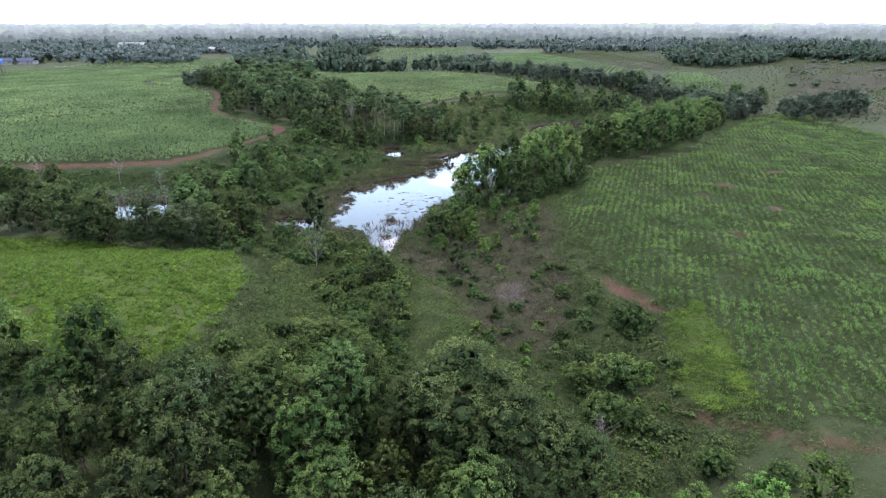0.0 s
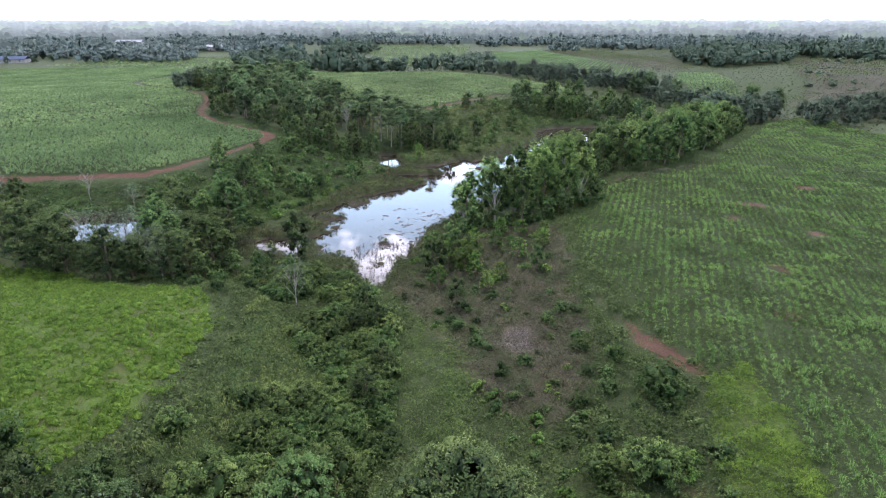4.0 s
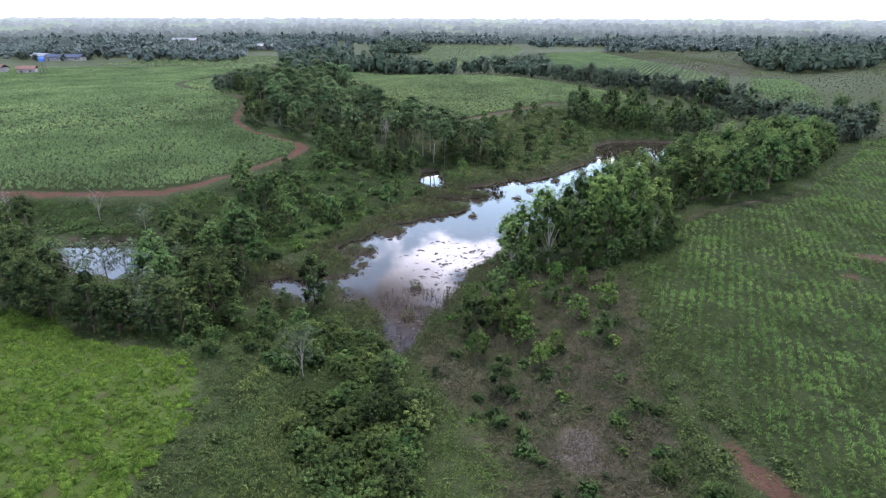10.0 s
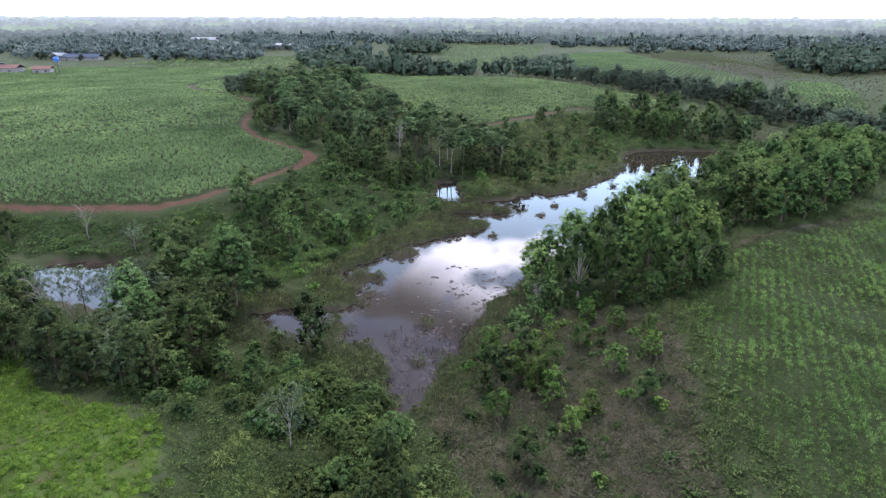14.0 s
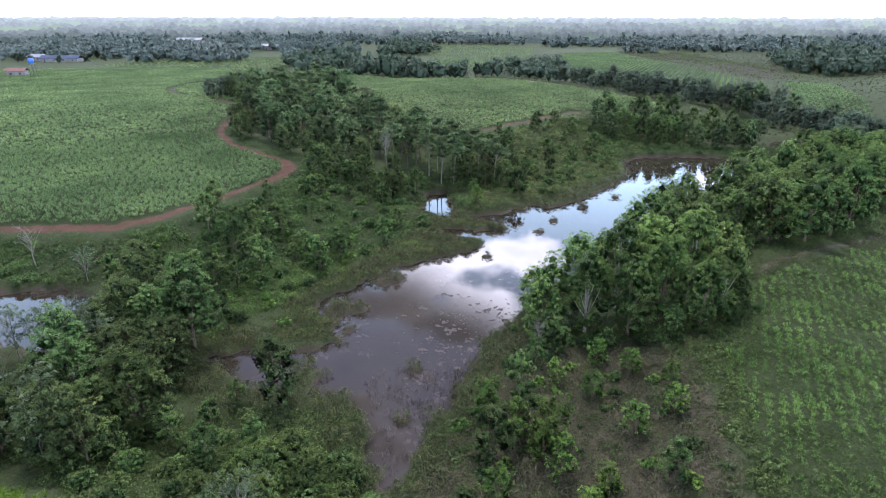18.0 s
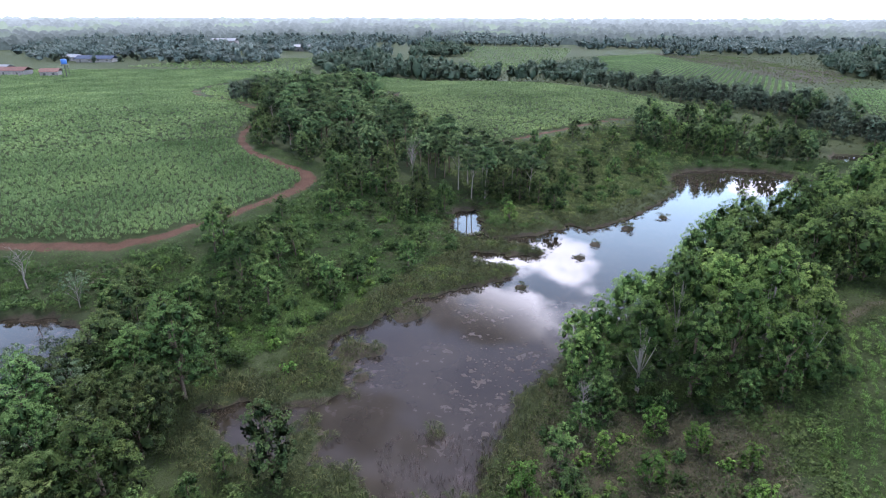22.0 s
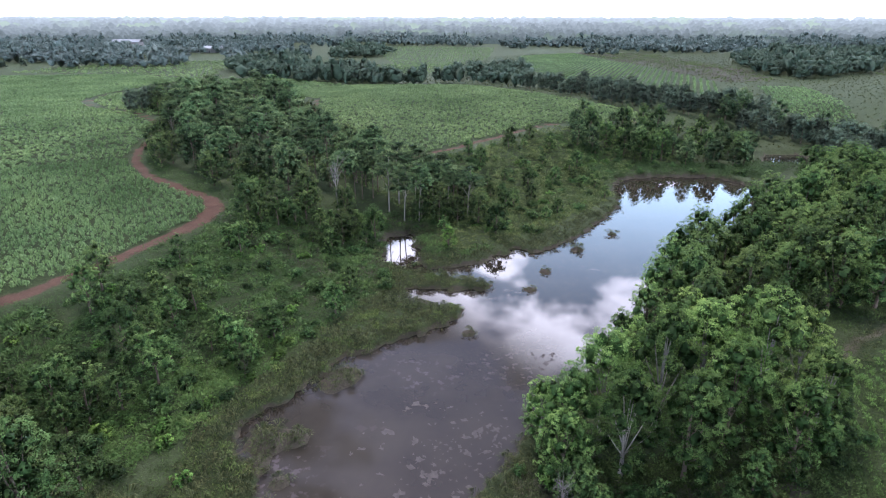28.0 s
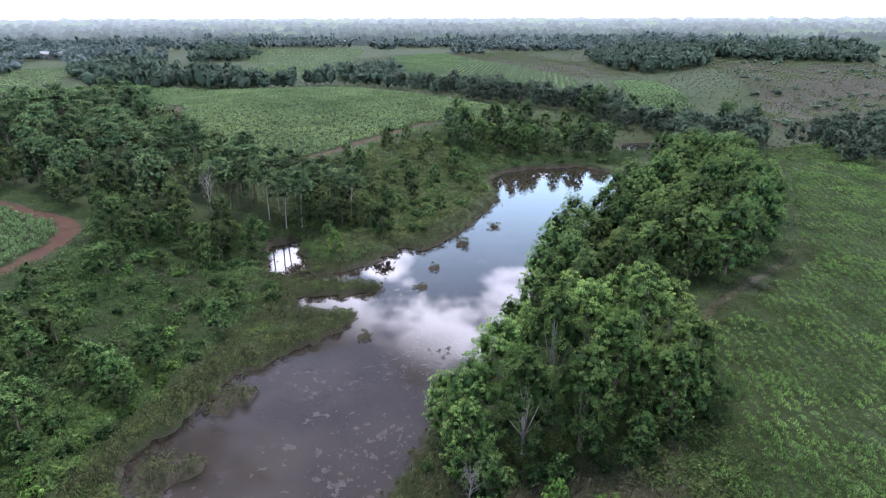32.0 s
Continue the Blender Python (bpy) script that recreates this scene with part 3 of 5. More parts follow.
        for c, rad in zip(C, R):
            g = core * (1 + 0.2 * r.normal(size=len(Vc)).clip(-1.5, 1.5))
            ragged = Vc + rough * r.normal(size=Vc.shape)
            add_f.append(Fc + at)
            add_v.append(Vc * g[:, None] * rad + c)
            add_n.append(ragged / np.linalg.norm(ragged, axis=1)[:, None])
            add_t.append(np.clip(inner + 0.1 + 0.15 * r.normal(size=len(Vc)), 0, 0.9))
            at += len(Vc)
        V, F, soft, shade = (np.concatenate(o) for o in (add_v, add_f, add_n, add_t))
    return V, F, soft, shade


def tree_proto(name, style, h, w, leafmat, label, r, heads=9, clumps=70, per=34, size=0.24, bark=None, limbs=6, sides=6, trunk_r=None, split=False, core=0.52, rho=0.45):
    """Builds a tree at the origin: trunk, branches, crown."""
    bark = bark or BARK
    root = thing(name, label, "tree")
    lobes = crown_heads(style, h, w, r, heads)
    tr = trunk_r or 0.014 * h + 0.03
    top = max(l[0][2] for l in lobes) * 0.9
    lean = r.normal(size=2) * 0.03 * h
    pts = [(lean[0] * t * t, lean[1] * t * t, top * t) for t in (0, 0.12, 0.4, 0.7, 1.0)]
    rad = [tr * 1.5, tr, tr * 0.8, tr * 0.5, tr * 0.15]
    stem = tube(pts, rad, sides)
    arms = []
    for l in sorted(lobes, key=lambda q: -q[1][0])[:limbs]:
        c = np.array(l[0])
        z0 = max(0.15 * h, c[2] * (r.uniform(0.6, 0.85) if style == "tall" else r.uniform(0.25, 0.6)))
        t0 = min(1.0, z0 / top)
        s = np.array((lean[0] * t0 * t0, lean[1] * t0 * t0, z0))
        m = s * 0.45 + c * 0.55 + (0, 0, 0.03 * h)
        c = c + (0, 0, 0.6 * l[1][2])
        arm = [tube([s, m, c], [tr * 0.45, tr * 0.3, tr * 0.08], 4)]
        if split:
            for _ in range(3):
                e = np.array(l[0]) + r.normal(size=3) * 0.6 * np.array(l[1])
                arm.append(tube([m, (m + e) / 2 + (0, 0, 0.1), e], [tr * 0.2, tr * 0.14, tr * 0.05], 3))
        arms.append(join(arm))
    if split:
        part("trunk", mesh_from("trunk", *stem, bark, True), root)
        for arm in arms:
            part("branch", mesh_from("branch", *arm, bark, True), root)
    else:
        part("trunk", mesh_from("trunk", *join([stem] + arms), bark, True), root)
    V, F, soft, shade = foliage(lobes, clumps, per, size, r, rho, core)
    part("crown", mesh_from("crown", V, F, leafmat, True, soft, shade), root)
    root.scale = (1, 1, 1)
    return root


def shrub_proto(name, h, w, leafmat, label, r, heads=5, clumps=16, per=24, size=0.18, rho=0.34):
    root = thing(name, label, "shrub")
    lobes = []
    for i in range(heads):
        a, q = i * 2.4 + r.uniform(-0.5, 0.5), math.sqrt((i + 0.2) / heads)
        s = w * r.uniform(0.2, 0.32)
        lobes.append(((math.cos(a) * q * w * 0.36, math.sin(a) * q * w * 0.36, h * r.uniform(0.35, 0.72) * (1 - 0.35 * q)), (s, s, min(s, h * 0.4))))
    c = lobes[0][0]
    part("stem", mesh_from("stem", *tube([(0, 0, -0.1), (c[0] * 0.3, c[1] * 0.3, c[2] * 0.5), c], [0.07, 0.05, 0.02], 5), BARK, True), root)
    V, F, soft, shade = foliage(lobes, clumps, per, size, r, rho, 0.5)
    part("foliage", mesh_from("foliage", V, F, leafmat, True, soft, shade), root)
    return root


def bare_proto(name, h, label, r, bark=None, spread=0.5, twigs=26):
    """A leafless pale tree."""
    root = thing(name, label, "tree")
    tr = 0.011 * h + 0.02
    part("trunk", mesh_from("trunk", *tube([(0, 0, -0.1), (0.03 * h, 0.01 * h, 0.3 * h), (-0.01 * h, 0.03 * h, 0.6 * h), (0.05 * h, 0, 0.95 * h)], [tr * 1.4, tr, tr * 0.65, tr * 0.12], 6), bark or PALE, True), root)
    for q in range(twigs):
        z0 = h * r.uniform(0.28, 0.8)
        a = r.uniform(0, 6.28)
        ln = spread * h * r.uniform(0.25, 0.8) * (1.15 - 0.7 * z0 / h)
        e = np.array((math.cos(a) * ln, math.sin(a) * ln, min(h * 1.05, z0 + ln * r.uniform(0.7, 1.7))))
        m = np.array((e[0] * 0.42, e[1] * 0.42, z0 + (e[2] - z0) * 0.6)) + r.normal(size=3) * 0.015 * h
        arms = [tube([(0.01 * h, 0.015 * h, z0), m, e], [tr * 0.42, tr * 0.26, tr * 0.06], 4)]
        for _ in range(4):
            b = m + (e - m) * r.uniform(0.0, 0.7)
            p = b + r.normal(size=3) * 0.07 * h + (0, 0, 0.05 * h)
            arms.append(tube([b, (b + p) / 2 + r.normal(size=3) * 0.01 * h, p], [tr * 0.18, tr * 0.12, tr * 0.05], 3))
        part("branch", mesh_from("branch", *join(arms), bark or PALE, True), root)
    return root


def place(proto, x, y, s=1.0, yaw=None, sink=0.08, label="", group="", sz=None, z=None):
    z = float(height([(x, y)])[0]) if z is None else z
    yaw = rng.uniform(0, 6.28) if yaw is None else yaw
    ob = copy_thing(proto, Matrix.Translation((x, y, z - sink)) @ Matrix.Rotation(yaw, 4, "Z") @ Matrix.Diagonal((s, s, sz or s, 1)))
    return tagged(ob, label, "", group)


def drop_proto(*obs):
    """Removes the pattern plants, whose copies stand in the place."""
    for ob in obs:
        for o in (*ob.children_recursive, ob):
            bpy.data.objects.remove(o)


def scatter(poly, gap, jitter=0.45, turn=0.0, gap2=None):
    """Points on a turned grid within an outline."""
    q = np.array(poly, float)
    c, s = math.cos(turn), math.sin(turn)
    R = np.array(((c, -s), (s, c)))
    u = q @ R
    gx, gy = gap, gap2 or gap
    X, Y = np.meshgrid(np.arange(u[:, 0].min(), u[:, 0].max(), gx), np.arange(u[:, 1].min(), u[:, 1].max(), gy))
    P = np.stack([X.ravel(), Y.ravel()], 1)
    P += rng.uniform(-1, 1, P.shape) * jitter * np.array((gx, gy))
    P = P @ R.T
    return P[inside(P, poly)]


def seen(P, pad=24):
    """Keeps what lies in the wedge ahead of the flight line."""
    return P[(P[:, 1] > 26) & (np.abs(P[:, 0] + 3) < 0.80 * (P[:, 1] - 0) + pad)]


def blades(r, n, h, lean, width, segs=2):
    """A tuft of arching blades as triangles."""
    V, F = [], []
    for i in range(n):
        a = r.uniform(0, 6.28)
        d = np.array((math.cos(a), math.sin(a), 0))
        sd = np.array((-d[1], d[0], 0)) * width * 0.5
        base = d * r.uniform(0, 0.15) * h
        hh, ln = h * r.uniform(0.7, 1.1), lean * h * r.uniform(0.5, 1.2)
        k = len(V)
        if segs == 2:
            mid, tip = base + d * ln * 0.35 + (0, 0, hh * 0.75), base + d * ln + (0, 0, hh * r.uniform(0.75, 1.0))
            V += [base - sd, base + sd, mid - sd, mid + sd, tip]
            F += [(k, k + 1, k + 3), (k, k + 3, k + 2), (k + 2, k + 3, k + 4)]
        else:
            tip = base + d * ln + (0, 0, hh)
            V += [base - sd, base + sd, tip]
            F += [(k, k + 1, k + 2)]
    return np.array(V), np.array(F)


def tussock(r, n, w, h, width, core=0.8):
    """A rounded clump of arching blades over a dense heart."""
    V, F = [], []
    for i in range(n):
        a, q = r.uniform(0, 6.28), math.sqrt(r.uniform(0, 1))
        d = np.array((math.cos(a), math.sin(a), 0))
        sd = np.array((-d[1], d[0], 0)) * width * 0.5
        p = d * q * w * 0.72
        zz = h * math.sqrt(max(0.05, 1 - (q * 0.85) ** 2))
        mid, tip = p + d * w * 0.12 + (0, 0, zz), p + d * w * 0.5 + (0, 0, zz * r.uniform(0.55, 0.95))
        k = len(V)
        V += [p * 0.7 + (0, 0, zz * 0.3), mid - sd, mid + sd, tip]
        F += [(k, k + 2, k + 1), (k + 1, k + 2, k + 3)]
    V, F = np.array(V), np.array(F)
    if core:
        C, D = ICO1
        V, F = join([(V, F), (C * (w * core, w * core, h * core) * (1 + 0.12 * r.normal(size=len(C)))[:, None], D)])
    return V, F


def carpet(r, n, size, thin, width=0.75, high=0.3):
    """A loose patch of single leaves or short blades lying over one another."""
    p = np.column_stack([r.uniform(-width, width, (n, 2)), r.uniform(0.03, high, n)])
    nrm = np.column_stack([0.75 * r.normal(size=(n, 2)), np.ones(n)])
    nrm /= np.linalg.norm(nrm, axis=1)[:, None]
    a = np.cross(nrm, r.normal(size=(n, 3)))
    a /= np.linalg.norm(a, axis=1)[:, None]
    c = np.cross(nrm, a)
    s = size * r.uniform(0.6, 1.4, n)[:, None]
    V = np.stack([p - a * s * 0.4 - c * s * thin * 0.5, p - a * s * 0.3 + c * s * thin * 0.5, p + a * s * 0.6], 1).reshape(-1, 3)
    return V, np.arange(n * 3).reshape(-1, 3)


def strew(name, label, category, temps, P, smin, smax, mat, sink=0.05, z=None, lump=0.0, rounded=False):
    """Sets the tufts at all the points as one object of kind stuff."""
    if z is None:
        z = height(P)
    k = rng.integers(0, len(temps), len(P))
    s = rng.uniform(smin, smax, len(P))
    if lump:
        s *= 1 + 0.42 * np.clip(wob(P, lump, 2) + 0.5 * wob(P, lump * 2.7, 1), -1.1, 1.3)
    a = rng.uniform(0, 6.28, len(P))
    Vs, Fs, n = [], [], 0
    for i, (V, F) in enumerate(temps):
        m = np.where(k == i)[0]
        if not len(m):
            continue
        c, q = np.cos(a[m])[:, None] * s[m][:, None], np.sin(a[m])[:, None] * s[m][:, None]
        X = V[None, :, 0] * c - V[None, :, 1] * q + P[m, 0][:, None]
        Y = V[None, :, 0] * q + V[None, :, 1] * c + P[m, 1][:, None]
        Z = V[None, :, 2] * s[m][:, None] + (z[m] - sink)[:, None]
        Vs.append(np.stack([X, Y, Z], 2).reshape(-1, 3))
        Fs.append((F[None] + (n + np.arange(len(m)) * len(V))[:, None, None]).reshape(-1, 3))
        n += len(m) * len(V)
    ob = new(name, mesh_from(name, np.concatenate(Vs), np.concatenate(Fs), mat, rounded))
    return tagged(ob, label, category, "", "stuff")


# ---- ground and water ----
def graded(lo, hi, step, far, grow=1.13):
    mid = list(np.arange(lo, hi + step, step))
    a, s = [], step
    x = lo
    while x > -far:
        s *= grow
        x -= s
        a.append(x)
    b, s = [], step
    x = mid[-1]
    while x < far:
        s *= grow
        x += s
        b.append(x)
    return np.array(a[::-1] + mid + b)


def build_ground():
    xs, ys = graded(-112, 128, 0.9, 4700), graded(22, 232, 0.9, 4700)
    X, Y = np.meshgrid(xs, ys)
    P = np.stack([X.ravel(), Y.ravel()], 1)
    Z = height(P)
    n, m = len(xs), len(ys)
    i = (np.arange(m - 1)[:, None] * n + np.arange(n - 1)[None]).ravel()
    F = np.stack([i, i + 1, i + n + 1, i + n], 1)
    me = mesh_from("ground", np.column_stack([P, Z]), F, ground_mat(), True)
    near = near_box(P, (-460, 460, -60, 800))
    Q = P[near]

    def soft(d, w=2.2):
        return np.clip(0.5 - d / w, 0, 1)

    def full(v):
        o = np.zeros(len(P))
        o[near] = v
        return o

    road = np.maximum.reduce([0.62 * soft(line_dist(Q, PASTURE_PATH) - 0.25, 2.6), soft(line_dist(Q, ROAD_WEST) - 0.95 - 0.7 * np.exp(-((Q[:, 1] - 172) / 14) ** 2), 2.0), soft(line_dist(Q, ROAD_HILL) - 0.9)*0.85, (0.6 + 0.3 * np.exp(-((Q[:, 1] - 66) / 9) ** 2)) * soft(line_dist(Q, TRACK) - 0.25 - 0.85 * np.exp(-((Q[:, 1] - 66) / 7) ** 2)), 0.5 * soft(line_dist(Q, LANDING) - 1.0, 5),
                              soft(line_dist(Q, LOW_TRACK) - 0.7, 4) * 0.9])
    soil = np.maximum.reduce([soft(poly_dist(Q, p)) for p in (CANE_WEST, CANE_HILL, CANE_BACK, FIELD_EAST, STRIPES, STRIPES_LOW)])
    bare = np.zeros(len(Q))
    for x, y, r_ in ((54, 111, 3.2), (57, 96, 2.0), (44, 83, 1.6), (48, 104, 1.8), (70, 122, 3), (38, 70, 1.8), (60, 84, 2)):
        bare = np.maximum(bare, 0.8 * soft(np.hypot(Q[:, 0] - x, (Q[:, 1] - y) * 1.3) - r_ + 0.9 * wob(Q, 4, 2), 4))
    grass = np.maximum(soft(poly_dist(Q, PASTURE) + 1.6, 2.4), soft(poly_dist(Q, LIME) + 0.5, 2.0))
    heath = np.maximum(soft(poly_dist(Q, HEATH), 6), 0.9 * soft(line_dist(Q, FIELD_PATH) - 1.3, 2.4))
    fallow = np.maximum(soft(poly_dist(Q, FALLOW), 14), 0.62 * soft(poly_dist(Q, FALLOW_EAST), 14))
    fallow = np.maximum(fallow, 0.8 * soft(np.hypot(Q[:, 0] - 8.6, (Q[:, 1] - 73) * 0.7) - 2.0, 4))
    mud = np.clip(1 - (water_dist(Q) - 0.0) / 0.9, 0, 1) * 0.9
    for name, chans in (("zone_a", (np.maximum(road, bare), soil, grass)), ("zone_b", (heath, fallow, mud))):
        at = me.color_attributes.new(name, "FLOAT_COLOR", "POINT")
        data = np.ones((len(P), 4), np.float32)
        for k, c in enumerate(chans):
            data[:, k] = full(c)
        at.data.foreach_set("color", data.ravel())
    tagged(new("ground", me), "rolling farmland with red earth tracks and wet meadows", "ground", "", "structure")


build_ground()


def build_water():
    wm = water_mat()
    for name, box, label in (("water", (-40, 72, 82, 230), "still brown pond mirroring broken clouds"),
                             ("water", (-125, -46, 96, 128), "narrow still pond between dense trees"),
                             ("water", (72, 104, 230, 256), "small far pool among trees")):
        x0, x1, y0, y1 = box
        V = [(x0, y0, 0), (x1, y0, 0), (x1, y1, 0), (x0, y1, 0)]
        tagged(new(name, mesh_from(name, V, [(0, 1, 2, 3)], wm)), label, "pond", "", "structure")


build_water()

# ---- plants: patterns ----
r0 = np.random.default_rng(11)
bank = [tree_proto("bank_tree", "plume", 11.5 + i * 0.6, 6.0, LEAF["bank"], "leafy green bank tree with a rounded crown", r0, 12, 210, 52, 0.15, PALE if i % 2 else BARK, limbs=9, rho=0.4) for i in range(4)]
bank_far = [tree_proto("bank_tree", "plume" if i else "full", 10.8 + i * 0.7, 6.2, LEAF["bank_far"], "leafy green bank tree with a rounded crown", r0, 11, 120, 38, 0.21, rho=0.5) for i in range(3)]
bank_b = [tree_proto("bank_tree", "broad", 12.0, 6.2, LEAF["bank"], "green bank tree with pale forked limbs under its crown", r0, 14, 140, 50, 0.155, PALE, limbs=12, split=True, rho=0.42, core=0.35)]
dark = [tree_proto("broadleaf_tree", "full", 8.8, 6.0, LEAF["dark"], "dense dark green broadleaf tree", r0, 12, 150, 46, 0.15, rho=0.4, core=0.42) for i in range(4)]
near = [tree_proto("broadleaf_tree", st, 9.0 + i, 6.0, LEAF[m], "dense dark green broadleaf tree below the flight", r0, 12, 230, 44, 0.16, limbs=8, rho=0.37, core=0.38) for i, (m, st) in enumerate((("dark", "full"), ("vine", "plume"), ("shrub", "plume")))]
feather = [tree_proto("feathery_tree", "broad", 9.5, 9.5, LEAF["dark"], "wide tree with fine feathery dark foliage", r0, 24, 330, 44, 0.15, limbs=8, split=True, rho=0.46)]
young = [tree_proto("sapling", "plume", 5.0, 3.2, LEAF["yellow"], "young yellow-green tree with loose foliage", r0, 7, 62, 32, 0.14, limbs=6, split=True, core=0.4, rho=0.3) for i in range(2)]
midtree = [tree_proto("wetland_tree", "plume" if i else "full", 6.0, 3.6, LEAF["sapling"], "bushy green tree of the wet meadow", r0, 8, 84, 38, 0.135, limbs=4, rho=0.3) for i in range(3)]
tall = [tree_proto("tall_tree", "tall", 14.0, 7.0, LEAF["forest"], "tall forest tree with a bare stem and layered crown", r0, 12, 84, 32, 0.25, PALE if i == 2 else BARK, limbs=9, rho=0.58, trunk_r=0.15) for i in range(3)]
wood = [tree_proto("forest_tree", "plume" if i == 1 else "full", 10.0, 6.2, LEAF["forest"], "dark forest tree with a full crown", r0, 11, 100, 32, 0.23, rho=0.5) for i in range(3)]
grey = [tree_proto("grey_tree", "broad", 8.5, 6.0, LEAF["grey"], "grey-green tree with thin open foliage", r0, 12, 60, 28, 0.2, PALE, limbs=10, split=True, core=0.0, rho=0.42, trunk_r=0.085)]
column = [tree_proto("column_tree", "full", 7.4, 3.6, LEAF["dark"], "narrow dark tree standing at the water's edge", r0, 11, 76, 30, 0.22, limbs=4, split=True, rho=0.4)]
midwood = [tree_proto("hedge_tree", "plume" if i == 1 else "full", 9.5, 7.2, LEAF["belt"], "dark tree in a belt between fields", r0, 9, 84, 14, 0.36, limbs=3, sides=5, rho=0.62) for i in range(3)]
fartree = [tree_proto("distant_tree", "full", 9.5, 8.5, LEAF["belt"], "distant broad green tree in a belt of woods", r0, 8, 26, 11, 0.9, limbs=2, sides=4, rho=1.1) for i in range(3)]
shrub = [shrub_proto("meadow_shrub", 1.9, 2.8, LEAF["shrub"], "rounded green shrub in wet meadow", r0, 6, 38, 30, 0.13, 0.28) for i in range(3)]
heath_shrub = [shrub_proto("heath_shrub", 1.6, 2.2, LEAF["shrub"], "small loose shrub on dry heath", r0, 5, 22, 24, 0.15, 0.28) for i in range(3)]
vine = [shrub_proto("thicket", 2.6, 4.0, LEAF["vine"], "tangled thicket overgrown with vines", r0, 11, 100, 32, 0.135, 0.28) for i in range(3)]
lime = [shrub_proto("low_shrub", 1.3, 2.0, LEAF["yellow"], "low yellow-green shrub in rough grass", r0, 4, 16, 24, 0.17, 0.28) for i in range(2)]
bare = [bare_proto("bare_tree", 8.0, "leafless pale grey tree", r0, None, 0.5, 14), bare_proto("bare_tree", 5.0, "low leafless grey tree with fine twigs", r0, None, 0.6, 22)]
PATTERNS = heath_shrub + near + feather + midwood + bank + bank_far + bank_b + dark + young + midtree + tall + wood + grey + column + fartree + shrub + vine + lime + bare


def any_of(protos):
    return protos[int(rng.integers(len(protos)))]


def dry(P, d=0.8):
    return P[water_dist(P) > d]


def spread(P, protos, smin, smax, group):
    z = height(P)
    for (x, y), zz in zip(P, z):
        s = rng.uniform(smin, smax)
        p, sz, yaw = any_of(protos), s * rng.uniform(0.88, 1.12), rng.uniform(0, 6.28)
        # the low gap before the far pool stays free of trees
        if abs((x + 5.3) * 0.877 - (y - 76) * 0.481) > 5.5 or not 196 < y < 252:
            place(p, x, y, s, yaw, 0.1, "", group, sz, float(zz))


# east bank of the pond
for x, y, s, p in ((5, 119, 0.9, 0), (4, 115.5, 0.7, 2), (9, 123, 1.0, 1), (9.5, 117, 0.95, 1), (14.5, 116, 0.92, 2), (14, 122.5, 1.08, 3), (19, 119, 1.0, 0), (19, 125.5, 1.02, 1), (23, 122, 1.0, 3), (13.5, 128, 0.85, 0), (24.5, 128.5, 0.98, 0), (19.5, 131.5, 0.9, 2), (25.5, 117.5, 0.8, 1), (22.5, 115, 0.75, 2), (27.5, 124.5, 0.8, 1), (3, 121.5, 0.6, 1)):
    place((bank + bank_b)[p], x, y, s, None, 0.1, "", "trees of the pond's east bank")
EAST_WOOD = [(20, 137), (25, 131), (33, 134), (44, 139), (58, 147), (78, 176), (98, 206), (90, 224), (72, 216), (63, 198), (52, 182), (40, 170), (28, 157), (26, 147)]
WATERSIDE = ((21, 145, 0.85), (24.5, 151.5, 0.85), (18, 139.5, 0.75), (28.5, 159, 0.8), (14, 135.5, 0.6), (36, 170, 0.8))
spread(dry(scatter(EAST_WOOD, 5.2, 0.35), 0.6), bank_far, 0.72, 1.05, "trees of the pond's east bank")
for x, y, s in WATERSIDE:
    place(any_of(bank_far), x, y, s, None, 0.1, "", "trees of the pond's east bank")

SKIRT = [(2, 117), (4, 112.5), (13, 112), (22, 112), (27, 115), (29, 121), (31, 128)]
for (ax, ay), (bx, by) in zip(SKIRT[:-1], SKIRT[1:]):
    for q in np.arange(0, 1, 1.9 / math.hypot(bx - ax, by - ay)):
        place(any_of(midtree + shrub + shrub), ax + (bx - ax) * q + rng.normal() * 0.7, ay + (by - ay) * q + rng.normal() * 0.7 + 1.0, rng.uniform(0.5, 0.95), None, 0.1, "", "low growth under the bank trees")

edge_rng = np.random.default_rng(19)
EDGE = [(34, 135.5), (41.5, 141.5), (52, 148.5), (66, 159), (76, 172), (92, 196)]
for (ax, ay), (bx, by) in zip(EDGE[:-1], EDGE[1:]):
    for q in np.arange(0, 1, 2.6 / math.hypot(bx - ax, by - ay)):
        place((midtree + bank_far[:1])[int(edge_rng.integers(4))], ax + (bx - ax) * q + edge_rng.normal() * 0.8, ay + (by - ay) * q + edge_rng.normal() * 0.8, edge_rng.uniform(0.55, 0.85), edge_rng.uniform(0, 6.28), 0.1, "", "low growth under the bank trees")

# forest island on the west rise
FOREST = [(-46, 182), (-57, 188), (-69, 198), (-76, 206), (-80, 216), (-83, 232), (-96, 255), (-112, 272), (-100, 290), (-75, 290), (-56, 272), (-52, 255), (-40, 232), (-27, 212), (-14, 206), (-8, 192), (-9, 180), (-18, 184), (-28, 178)]
P = scatter(FOREST, 5.3, 0.4)
P = P[np.hypot(P[:, 0] + 15, P[:, 1] - 184) > 9]
P = P[(np.abs(P[:, 0] + 15.5 + 0.1 * (P[:, 1] - 176)) > 3.6) | (P[:, 1] > 232)]
e = -poly_dist(P, FOREST)
spread(P[e > 4], wood + tall, 0.72, 1.0, "trees of the forest on the rise")
spread(P[e <= 4], dark + midtree, 0.7, 1.0, "trees at the forest's edge")
